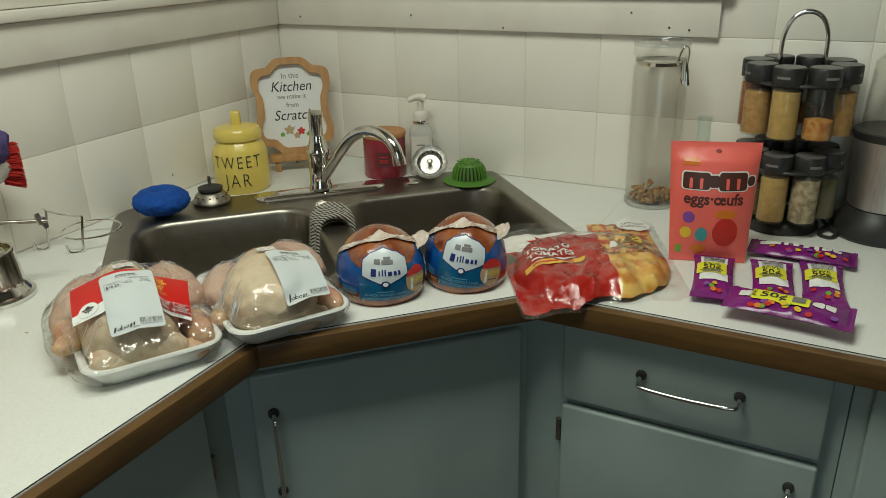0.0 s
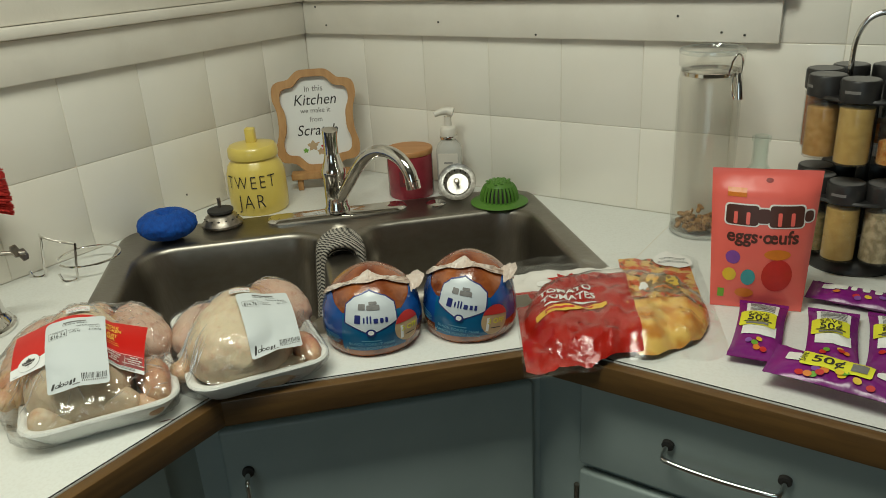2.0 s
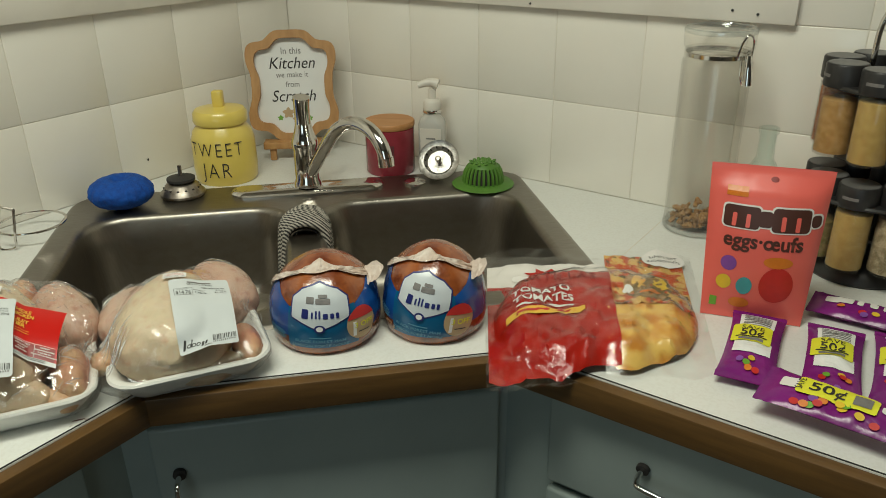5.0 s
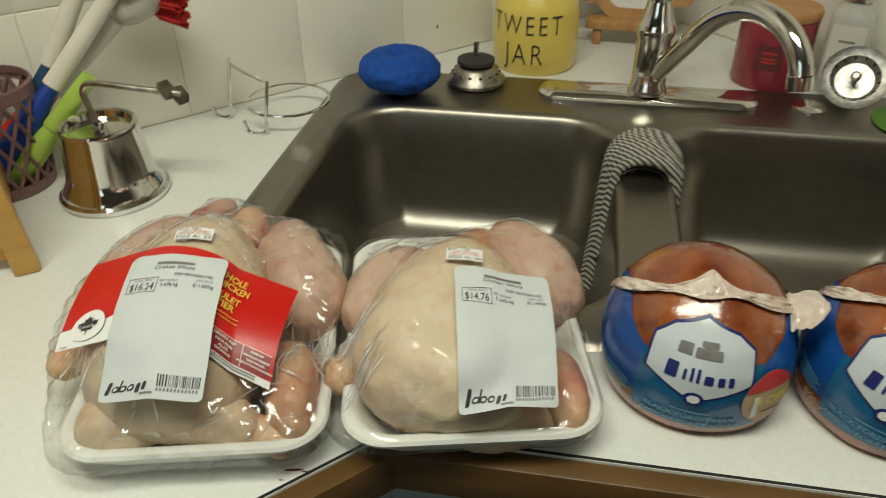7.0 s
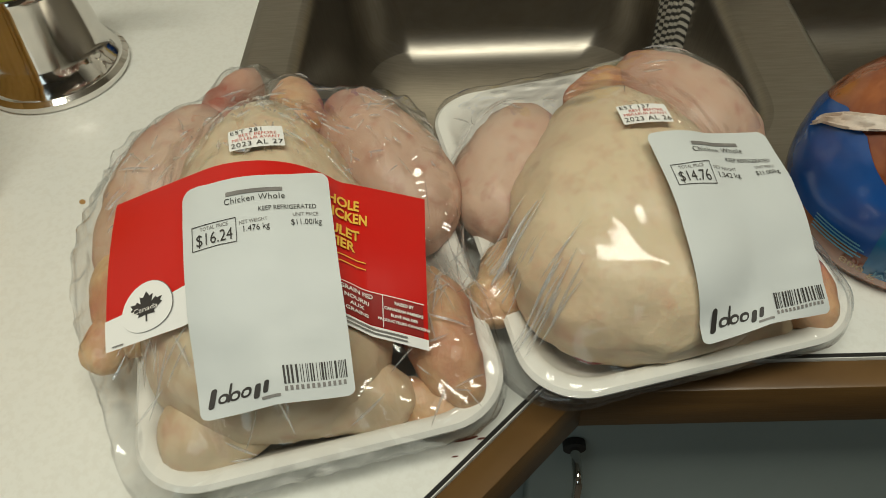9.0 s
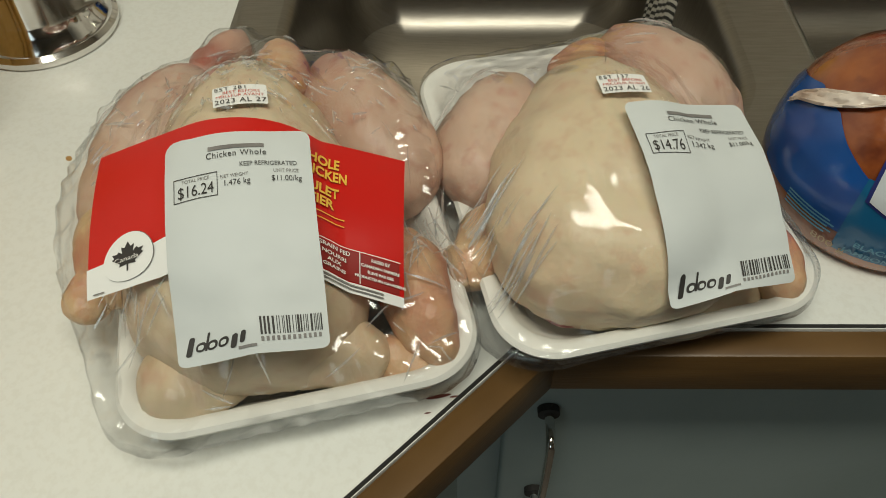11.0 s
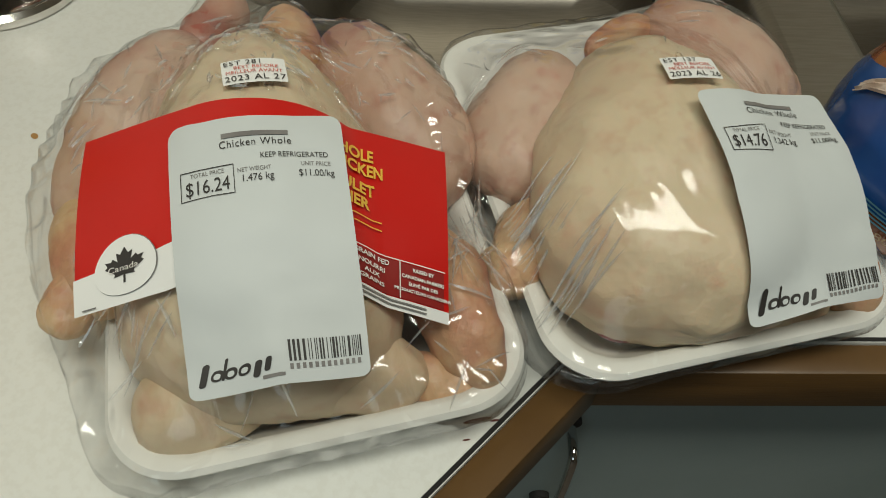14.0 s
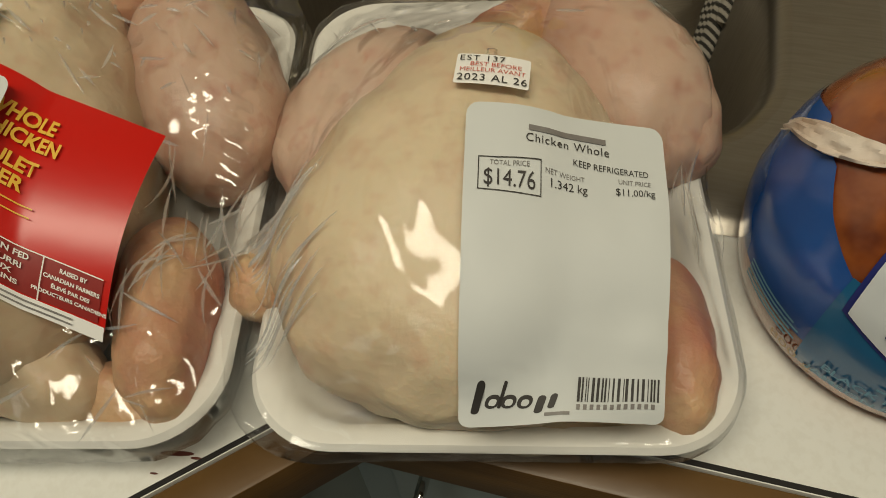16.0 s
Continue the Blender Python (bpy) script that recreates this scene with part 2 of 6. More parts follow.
M["ham_blue"] = mat("blue_wrap", (0.012, 0.085, 0.33), 0.22, colour2=(0.007, 0.048, 0.21), scale=20, bump=0.3, bump_scale=45, coat=0.5)
M["ham_teal"] = mat("teal_wrap", (0.008, 0.12, 0.26), 0.25, colour2=(0.006, 0.085, 0.20), scale=20, bump=0.25, bump_scale=45, coat=0.5)
M["ham_text"] = mat("pale_blue_print", (0.10, 0.30, 0.42), 0.4, colour2=(0.09, 0.26, 0.38))
M["hex"] = mat("pale_label", (0.62, 0.66, 0.68), 0.3, colour2=(0.56, 0.60, 0.63), scale=16)
M["navy"] = mat("navy_print", (0.012, 0.018, 0.13), 0.4, colour2=(0.016, 0.024, 0.16))
M["strainer_steel"] = mat("strainer_steel", (0.66, 0.64, 0.60), 0.34, 1.0, colour2=(0.42, 0.40, 0.37), scale=90, mix=(0.4, 0.62), rough_var=0.12, bump=0.3, bump_scale=500)
M["seal"] = mat("crinkled_plastic_seal", (0.70, 0.62, 0.55), 0.22, colour2=(0.52, 0.38, 0.29), scale=45, bump=0.8, bump_scale=120)
M["kraft"] = mat("kraft_sticker", (0.50, 0.36, 0.20), 0.5, colour2=(0.45, 0.31, 0.17), scale=40)
M["red_st"] = mat("red_sticker", (0.55, 0.035, 0.03), 0.4, colour2=(0.5, 0.03, 0.025))
M["tort_red"] = mat("red_bag_print", (0.43, 0.014, 0.006), 0.26, colour2=(0.30, 0.009, 0.004), scale=20, bump=1.0, bump_scale=75, coat=0.25)
M["tort_white"] = mat("white_bag_print", (0.82, 0.79, 0.74), 0.25, colour2=(0.76, 0.72, 0.67), scale=14, bump=0.4, bump_scale=26, coat=0.6)
M["tort"] = mat("tortilla", (0.78, 0.50, 0.12), 0.35, colour2=(0.60, 0.24, 0.03), scale=34, mix=(0.4, 0.62), bump=0.6, bump_scale=90, coat=0.6)
M["food_or"] = mat("food_picture_orange", (0.50, 0.075, 0.015), 0.25, colour2=(0.68, 0.42, 0.12), scale=62, mix=(0.46, 0.56), colour3=(0.10, 0.06, 0.015), scale3=85, mix3=(0.57, 0.66), bump=0.5, bump_scale=90, coat=0.7)
M["food_gr"] = mat("food_picture_filling", (0.42, 0.24, 0.10), 0.25, colour2=(0.15, 0.10, 0.03), scale=70, mix=(0.4, 0.6), coat=0.7)
M["mm"] = mat("coral_pouch", (0.80, 0.145, 0.115), 0.33, colour2=(0.72, 0.12, 0.095), scale=9, bump=0.35, bump_scale=22)
M["brown"] = mat("brown_print", (0.065, 0.022, 0.015), 0.4, colour2=(0.08, 0.028, 0.02))
M["purple"] = mat("purple_wrapper", (0.20, 0.012, 0.18), 0.26, colour2=(0.14, 0.008, 0.14), scale=22, bump=0.6, bump_scale=55)
M["lime"] = mat("yellow_sale_sticker", (0.74, 0.72, 0.03), 0.5, colour2=(0.70, 0.67, 0.025), scale=10)
M["glass"] = film_mat("clear_glass", 0.0, 10, (0.985, 0.98, 0.965), 0.03, 0.018, 0.035, 0.6)
M["jar_glass"] = glass_mat("jar_glass", (0.95, 0.94, 0.92), 0.05)
M["green_glass"] = film_mat("greenish_glass", 0.0, 10, (0.95, 0.98, 0.965), 0.03, 0.03, 0.035, 0.6)
M["glass_edge"] = film_mat("thick_glass_edge", 0.0, 10, (0.92, 0.94, 0.93), 0.05, 0.14, 0.16, 0.85)
M["cereal"] = mat("golden_crumbs", (0.42, 0.24, 0.08), 0.8, colour2=(0.28, 0.14, 0.04), scale=60, bump=0.5)
M["pale_lid"] = mat("grey_lid_top", (0.16, 0.155, 0.15), 0.5, colour2=(0.12, 0.115, 0.11), scale=30)
M["steel_cup"] = mat("brushed_cup", (0.66, 0.64, 0.62), 0.42, 1.0, colour2=(0.55, 0.53, 0.51), scale=40, stretch=(8, 8, 0.6), rough_var=0.08)
M["box_wood"] = wood_mat("pine_boards", (0.62, 0.36, 0.085), (0.50, 0.27, 0.055), 1, 0.4)
M["pink_pl"] = mat("smoky_pink_plastic", (0.26, 0.15, 0.14), 0.35, colour2=(0.2, 0.11, 0.1), trans=0.2)
M["red_pl"] = mat("red_plastic", (0.60, 0.03, 0.02), 0.4, colour2=(0.5, 0.02, 0.015), scale=80)
M["bristle"] = mat("red_bristles", (0.68, 0.035, 0.025), 0.7, colour2=(0.45, 0.015, 0.012), scale=200, bump=1.0, bump_scale=500)
M["blue_pl"] = mat("blue_plastic", (0.01, 0.05, 0.32), 0.4, colour2=(0.008, 0.04, 0.26))
M["teal_pl"] = mat("dark_blue_grip", (0.015, 0.06, 0.14), 0.5, colour2=(0.012, 0.05, 0.12))
M["purple_br"] = mat("purple_bristles", (0.10, 0.07, 0.22), 0.8, colour2=(0.05, 0.035, 0.12), scale=150, bump=1.0, bump_scale=500)
M["lime_pl"] = mat("lime_plastic", (0.40, 0.58, 0.10), 0.4, colour2=(0.36, 0.52, 0.08))
M["stain"] = mat("dried_drip", (0.10, 0.02, 0.012), 0.5, colour2=(0.14, 0.03, 0.02))
for key, c in (("c_red", (0.55, 0.02, 0.015)), ("c_yel", (0.75, 0.50, 0.03)), ("c_grn", (0.16, 0.38, 0.03)), ("c_org", (0.70, 0.20, 0.015)),
               ("c_pur", (0.22, 0.07, 0.35)), ("c_teal", (0.06, 0.32, 0.36))):
    M[key] = mat("candy_" + key, c, 0.35, colour2=tuple(0.85 * a for a in c), scale=60)
SPICE = [((0.44, 0.15, 0.03), (0.34, 0.10, 0.02)), ((0.62, 0.43, 0.13), (0.54, 0.36, 0.10)), ((0.52, 0.17, 0.02), (0.64, 0.36, 0.09)), ((0.56, 0.34, 0.11), (0.46, 0.26, 0.07)),
         ((0.62, 0.52, 0.34), (0.34, 0.28, 0.16)), ((0.17, 0.17, 0.10), (0.12, 0.12, 0.07)), ((0.40, 0.30, 0.14), (0.24, 0.2, 0.07)), ((0.14, 0.13, 0.06), (0.2, 0.17, 0.08))]
for i, (a, c) in enumerate(SPICE):
    M["spice%d" % i] = mat("spice_powder", a, 0.85, colour2=c, scale=90, mix=(0.4, 0.6), bump=0.3)


def cloth_mat():
    m, nt, b = shader("striped_cloth")
    N, L = nt.nodes, nt.links
    tc, wv, rp = N.new("ShaderNodeUVMap"), N.new("ShaderNodeTexWave"), N.new("ShaderNodeValToRGB")
    wv.inputs["Scale"].default_value, wv.inputs["Distortion"].default_value = 4.0, 0.5
    wv.bands_direction = "Y"
    rp.color_ramp.elements[0].position, rp.color_ramp.elements[1].position = 0.36, 0.46
    rp.color_ramp.elements[0].color, rp.color_ramp.elements[1].color = (0.018, 0.017, 0.016, 1), (0.58, 0.54, 0.46, 1)
    L.new(tc.outputs["UV"], wv.inputs["Vector"])
    L.new(wv.outputs["Fac"], rp.inputs["Fac"])
    L.new(rp.outputs["Color"], b.inputs["Base Color"])
    b.inputs["Roughness"].default_value = 0.95
    return m


M["cloth"] = cloth_mat()


def fold_mat():
    """Woven black and off-white stripes running across the folds."""
    m, nt, b = shader("woven_striped_cloth")
    N, L = nt.nodes, nt.links
    tc, wv, rp, nz, bp = (N.new("ShaderNode" + k) for k in ("TexCoord", "TexWave", "ValToRGB", "TexNoise", "Bump"))
    wv.bands_direction = "DIAGONAL"
    wv.inputs["Scale"].default_value, wv.inputs["Distortion"].default_value, wv.inputs["Detail Scale"].default_value = 72, 2.0, 30
    rp.color_ramp.elements[0].position, rp.color_ramp.elements[1].position = 0.42, 0.58
    rp.color_ramp.elements[0].color, rp.color_ramp.elements[1].color = (0.035, 0.033, 0.03, 1), (0.48, 0.45, 0.39, 1)
    nz.inputs["Scale"].default_value = 900
    bp.inputs["Strength"].default_value, bp.inputs["Distance"].default_value = 0.7, 0.001
    for n in (wv, nz):
        L.new(tc.outputs["Object"], n.inputs["Vector"])
    L.new(wv.outputs["Fac"], rp.inputs["Fac"])
    L.new(rp.outputs["Color"], b.inputs["Base Color"])
    L.new(nz.outputs["Fac"], bp.inputs["Height"])
    L.new(bp.outputs["Normal"], b.inputs["Normal"])
    b.inputs["Roughness"].default_value = 0.95
    return m


M["cloth_fold"] = fold_mat()


# ---------------------------------------------------------------- mesh helpers
def part(name, bm, material, parent=None, label="", smooth=True):
    me = bpy.data.meshes.new(name)
    bmesh.ops.recalc_face_normals(bm, faces=bm.faces)
    bm.to_mesh(me)
    bm.free()
    if smooth:
        me.polygons.foreach_set("use_smooth", [True] * len(me.polygons))
        me.set_sharp_from_angle(angle=radians(38))
    me.materials.append(material)
    ob = new(name, me)
    if parent:
        ob.parent = parent
    if label:
        ob["label"] = label
    return ob


def thing(name, m, label, category, group=""):
    ob = new(name)
    ob.empty_display_size = 0.02
    ob.matrix_world = m
    return tagged(ob, label, category, group)


def structure(name, bm, material, label, smooth=True):
    return tagged(part(name, bm, material, None, label, smooth), label, name.split("_")[0], kind="structure")


def box(x0, x1, y0, y1, z0, z1, bevel=0.0, bm=None, seg=2):
    own = bmesh.new()
    bmesh.ops.create_cube(own, size=1)
    for v in own.verts:
        v.co = ((x0 + x1) / 2 + v.co.x * (x1 - x0), (y0 + y1) / 2 + v.co.y * (y1 - y0), (z0 + z1) / 2 + v.co.z * (z1 - z0))
    if bevel:
        bmesh.ops.bevel(own, geom=own.edges[:], offset=bevel, segments=seg, affect="EDGES", profile=0.5)
    return join(bm, own)


def join(bm, own):
    if bm is None:
        return own
    me = bpy.data.meshes.new("tmp")
    own.to_mesh(me)
    own.free()
    bm.from_mesh(me)
    bpy.data.meshes.remove(me)
    return bm


def lathe(profile, n=40, bm=None, cx=0.0, cy=0.0):
    """Turns a profile of (radius, height) round the upright axis."""
    bm = bm or bmesh.new()
    rings = []
    for r, z in profile:
        if r < 1e-6:
            rings.append([bm.verts.new((cx, cy, z))])
        else:
            rings.append([bm.verts.new((cx + r * math.cos(2 * math.pi * k / n), cy + r * math.sin(2 * math.pi * k / n), z)) for k in range(n)])
    for a, c in zip(rings, rings[1:]):
        for k in range(n):
            q = (k + 1) % n
            if len(a) == 1 and len(c) > 1:
                bm.faces.new((a[0], c[k], c[q]))
            elif len(c) == 1 and len(a) > 1:
                bm.faces.new((a[k], a[q], c[0]))
            elif len(a) > 1:
                bm.faces.new((a[k], a[q], c[q], c[k]))
    return bm


def smooth_path(pts, per=6, closed=False):
    P = [Vector(p) for p in pts]
    n, out = len(P), []
    for i in range(n if closed else n - 1):
        a, b2, c, d = (P[(i - 1) % n], P[i], P[(i + 1) % n], P[(i + 2) % n]) if closed else (P[max(0, i - 1)], P[i], P[i + 1], P[min(n - 1, i + 2)])
        for k in range(per):
            t = k / per
            out.append(0.5 * ((2 * b2) + (c - a) * t + (2 * a - 5 * b2 + 4 * c - d) * t * t + (3 * b2 - a - 3 * c + d) * t ** 3))
    return out if closed else out + [P[-1]]


def tube(pts, radius, n=10, closed=False, bm=None):
    """A round bar along points; radius is a number or a function of the share along it."""
    bm = bm or bmesh.new()
    P = [Vector(p) for p in pts]
    rad = radius if callable(radius) else (lambda s: radius)
    rings, up = [], None
    for i, p in enumerate(P):
        a, c = (P[i - 1], P[(i + 1) % len(P)]) if closed else (P[max(0, i - 1)], P[min(len(P) - 1, i + 1)])
        d = (c - a).normalized()
        if up is None:
            up = d.orthogonal().normalized()
        up = (up - d * up.dot(d)).normalized()
        w, r = d.cross(up), rad(i / max(1, len(P) - 1))
        rings.append([bm.verts.new(p + (up * math.cos(2 * math.pi * k / n) + w * math.sin(2 * math.pi * k / n)) * r) for k in range(n)])
    for i in range(len(P) if closed else len(P) - 1):
        a, c = rings[i], rings[(i + 1) % len(P)]
        for k in range(n):
            bm.faces.new((a[k], a[(k + 1) % n], c[(k + 1) % n], c[k]))
    if not closed:
        bm.faces.new(rings[0][::-1])
        bm.faces.new(rings[-1])
    return bm


def sheet(f, nu, nv, thick=0.0, bm=None, closed_u=False):
    """A surface patch f(s, t) -> place, s and t from 0 to 1; with thick, it gets a back and edges."""
    bm = bm or bmesh.new()
    top = [[bm.verts.new(f(i / nu, j / nv)) for j in range(nv + 1)] for i in range(nu + 1)]
    uv = bm.loops.layers.uv.verify()
    for i in range(nu):
        for j in range(nv):
            fc = bm.faces.new((top[i][j], top[i + 1][j], top[i + 1][j + 1], top[i][j + 1]))
            for lp, (a, c) in zip(fc.loops, ((i, j), (i + 1, j), (i + 1, j + 1), (i, j + 1))):
                lp[uv].uv = (a / nu, c / nv)
    if thick:
        bm.normal_update()
        bmesh.ops.solidify(bm, geom=bm.faces[:], thickness=thick)
    return bm


def polygon(pts, f, grid=0.004):
    """A flat outline cut fine enough to follow the surface f(x, y)."""
    bm = bmesh.new()
    vs = [bm.verts.new((x, y, 0)) for x, y in pts]
    bm.faces.new(vs)
    xs, ys = [p[0] for p in pts], [p[1] for p in pts]
    for lo, hi, no in ((min(xs), max(xs), (1, 0, 0)), (min(ys), max(ys), (0, 1, 0))):
        k = lo + grid
        while k < hi:
            bmesh.ops.bisect_plane(bm, geom=bm.verts[:] + bm.edges[:] + bm.faces[:], plane_co=(k * no[0], k * no[1], 0), plane_no=no)
            k += grid
    for v in bm.verts:
        v.co = f(v.co.x, v.co.y)
    return bm


def lettering(text, size, f, material, parent, squeeze=1.0, shear=0.0, name="lettering", fat=0.0, align="CENTER", spacing=1.0):
    """Words in the built-in font, laid on the surface f(x, y); y is the baseline's height."""
    cu = bpy.data.curves.new("words", "FONT")
    cu.body, cu.size, cu.align_x, cu.resolution_u, cu.offset, cu.shear, cu.space_character = text, size, align, 3, fat, shear, spacing
    ob = bpy.data.objects.new("words", cu)
    scene.collection.objects.link(ob)
    me = bpy.data.meshes.new_from_object(ob)
    bpy.data.objects.remove(ob)
    bm = bmesh.new()
    bm.from_mesh(me)
    bpy.data.meshes.remove(me)
    for v in bm.verts:
        v.co = f(v.co.x * squeeze, v.co.y)
    me = bpy.data.meshes.new(name)
    bm.to_mesh(me)
    bm.free()
    me.materials.clear()
    me.materials.append(material)
    ob = new(name, me)
    ob.parent = parent
    return ob


def bar(x0, x1, y0, y1, f, material, parent, name="printed_bar", grid=0.006):
    return part(name, polygon([(x0, y0), (x1, y0), (x1, y1), (x0, y1)], f, grid), material, parent, smooth=False)


def ring_pts(w, h, r, n=6, cx=0.0, cy=0.0):
    """Outline of a rounded rectangle."""
    out = []
    for sx, sy, a0 in ((1, 1, 0), (-1, 1, 90), (-1, -1, 180), (1, -1, 270)):
        for k in range(n + 1):
            a = radians(a0 + 90 * k / n)
            out.append((cx + sx * (w / 2 - r) + r * math.cos(a), cy + sy * (h / 2 - r) + r * math.sin(a)))
    return out


def disc_pts(rx, ry, n=28, cx=0.0, cy=0.0):
    return [(cx + rx * math.cos(2 * math.pi * k / n), cy + ry * math.sin(2 * math.pi * k / n)) for k in range(n)]


def blob(semi, m=None, noise_amp=0.0, noise_scale=30.0, taper=0.0, seed=0.0, n=36, blunt=2.0):
    """A rounded lump with uneven surface; taper narrows it towards +x; blunt over 2 squares it off."""
    bm = bmesh.new()
    bmesh.ops.create_uvsphere(bm, u_segments=n, v_segments=n * 2 // 3, radius=1)
    bmesh.ops.rotate(bm, verts=bm.verts, cent=(0, 0, 0), matrix=Matrix.Rotation(math.pi / 2, 3, "Y"))
    for v in bm.verts:
        if blunt > 2:
            v.co *= (abs(v.co.x) ** blunt + abs(v.co.y) ** blunt + abs(v.co.z) ** blunt) ** (-1 / blunt)
        k = 1 - taper * v.co.x
        p = Vector((v.co.x * semi[0], v.co.y * semi[1] * k, v.co.z * semi[2] * (1 + 0.1 * v.co.x)))
        q = Vector((seed, seed, 0))
        p += v.co.normalized() * noise_amp * (noise.noise(p * noise_scale + q) + 0.45 * noise.noise(p * noise_scale * 2.7 + q) + 0.22 * abs(noise.noise(p * noise_scale * 7 + q)))
        v.co = m @ p if m else p
    return bm


def interp(table, x):
    for (a, fa), (b2, fb) in zip(table, table[1:]):
        if x <= b2:
            t = max(0.0, (x - a) / (b2 - a))
            return fa + (fb - fa) * t
    return table[-1][1]


# ---------------------------------------------------------------- the corner: walls, tiles, sills
TOP = 0.91
PITCH, ROW = 0.1735, 0.1715
FRONT_L, FRONT_R, DIAG_K = 0.647, -0.596, 1.569     # left run's front x, right run's front y, diagonal x - y
DIAG = pose(0, 0, 0, 0, 0, 45)                      # local x along the diagonal front, local y towards the corner
XE, YE, CEIL = 3.2, -4.0, 2.40

structure("wall_left", box(-0.12, -0.012, YE, 0.12, 0, CEIL), M["wallp"], "cream painted plaster wall behind the tiles", False)
structure("wall_right", box(-0.012, XE, 0.012, 0.12, 0, CEIL), M["wallp"], "cream painted plaster wall behind the tiles", False)
structure("wall_far_side", box(XE, XE + 0.1, YE, 0.12, 0, CEIL), M["far_wall"], "plain brown wall closing the kitchen", False)
structure("wall_behind", box(-0.12, XE + 0.1, YE - 0.1, YE, 0, CEIL), M["far_wall"], "plain brown wall closing the kitchen", False)
structure("floor", box(-0.12, XE + 0.1, YE - 0.1, 0.12, -0.05, 0), M["floor"], "brown vinyl kitchen floor", False)
structure("ceiling", box(-0.12, XE + 0.1, YE - 0.1, 0.12, CEIL, CEIL + 0.05), M["ceil"], "plain beige ceiling", False)

grout_l = structure("wall_tiling_left", box(-0.012, -0.0009, -2.6, -0.0009, TOP - 0.002, 1.60), M["grout"], "cream grout bed of the glazed tile splashback", False)
grout_r = structure("wall_tiling_right", box(-0.012, 2.4, 0.0009, 0.012, TOP - 0.002, 1.60), M["grout"], "cream grout bed of the glazed tile splashback", False)

# painted aprons and sills under the windows above the splashback
structure("trim_apron_left", box(0.001, 0.016, -2.6, 0.0, 1.254, 1.330, 0.003), M["trim"], "cream painted apron board below the sill")
structure("trim_apron_right", box(0.017, 1.128, -0.016, -0.001, 1.254, 1.330, 0.003), M["trim"], "cream painted apron board with nail heads")
structure("window_sill_left", box(0.0, 0.030, -2.6, -0.001, 1.331, 1.352, 0.005), M["trim"], "white painted wooden window sill")
structure("window_sill_right", box(0.031, 1.150, -0.030, -0.001, 1.331, 1.352, 0.005), M["trim"], "white painted wooden window sill")
structure("trim_casing_left", box(0.0, 0.012, -2.6, -0.001, 1.353, 1.46, 0.003), M["trim"], "white painted window casing")
structure("trim_casing_right", box(0.013, 1.128, -0.012, -0.001, 1.353, 1.46, 0.003), M["trim"], "white painted window casing")
bm = bmesh.new()
for x, z in ((0.06, 1.318), (0.09, 1.275), (0.42, 1.285), (0.66, 1.262), (0.95, 1.30), (1.03, 1.272), (1.07, 1.268)):
    lathe([(0, 0), (0.0022, 0.0003), (0.0022, 0.0015), (0, 0.002)], 8, bm)
    for v in bm.verts[-18:]:
        v.co = Vector((x + v.co.x, -0.016 - v.co.z, z + v.co.y))
tagged(part("nail_heads", bm, M["rubber"]), "small dark nail heads in the apron board", "nails", kind="stuff")

# ---------------------------------------------------------------- worktop with the sink's cut-out
U0, U1, V0, V1 = -0.425, 0.445, 0.405, 0.985        # the sink's outer edges along and across the diagonal


def diag(u, v, z):
    return DIAG @ Vector((u, -v, z))


XR = FRONT_R + DIAG_K
YL = FRONT_L - DIAG_K
outline = [(0.0, 0.0), (0.0, -2.6), (FRONT_L, -2.6), (FRONT_L, YL), (XR, FRONT_R), (2.4, FRONT_R), (2.4, 0.0)]
hole = [diag(u, v, 0).xy[:] for u, v in ((U0 + 0.02, V0 + 0.02), (U1 - 0.02, V0 + 0.02), (U1 - 0.02, V1 - 0.02), (U0 + 0.02, V1 - 0.02))]
bm = bmesh.new()
edges = []
for loop_pts in (outline, hole):
    vs = [bm.verts.new((x, y, TOP)) for x, y in loop_pts]
    edges += [bm.edges.new((a, c)) for a, c in zip(vs, vs[1:] + vs[:1])]
bmesh.ops.triangle_fill(bm, edges=edges, use_beauty=True)
ext = bmesh.ops.extrude_face_region(bm, geom=bm.faces[:])
for v in [g for g in ext["geom"] if isinstance(g, bmesh.types.BMVert)]:
    v.co.z = TOP - 0.034
worktop = structure("worktop", bm, M["laminate"], "white laminate worktop turning the corner round the sink", False)
part("seam", box(0.9715, 0.9728, -0.585, -0.001, TOP, TOP + 0.0004), M["grout"], worktop, "thin joint between two sheets", False)
for i, (x, y, sx, sy) in enumerate(((0.637, -0.995, 0.012, 0.0035), (0.643, -0.989, 0.004, 0.002), (0.640, -1.006, 0.003, 0.0015))):
    bm = polygon(disc_pts(sx / 2, sy / 2, 12), lambda a, c: Vector((x + a * 0.6 + c, y + a + c * 0.4, TOP + 0.0004)), 0.02)
    tagged(part("stain", bm, M["stain"]), "small dried dark red drip on the worktop", "stain")
bm = polygon([(-0.001, -0.004), (0.002, -0.001), (0.001, 0.004), (-0.002, 0.001)], lambda a, c: Vector((0.0012, -0.437 + a, 0.955 + c)), 0.05)
tagged(part("scuff", bm, M["ink"], None, "", False), "tiny black scuff on a wall tile", "scuff")
bm = polygon(disc_pts(0.003, 0.002, 10), lambda a, c: Vector((0.317 + a, -1.05 + c, TOP + 0.0004)), 0.02)
tagged(part("crumb", bm, M["cereal"]), "tiny golden crumb on the worktop", "crumb")


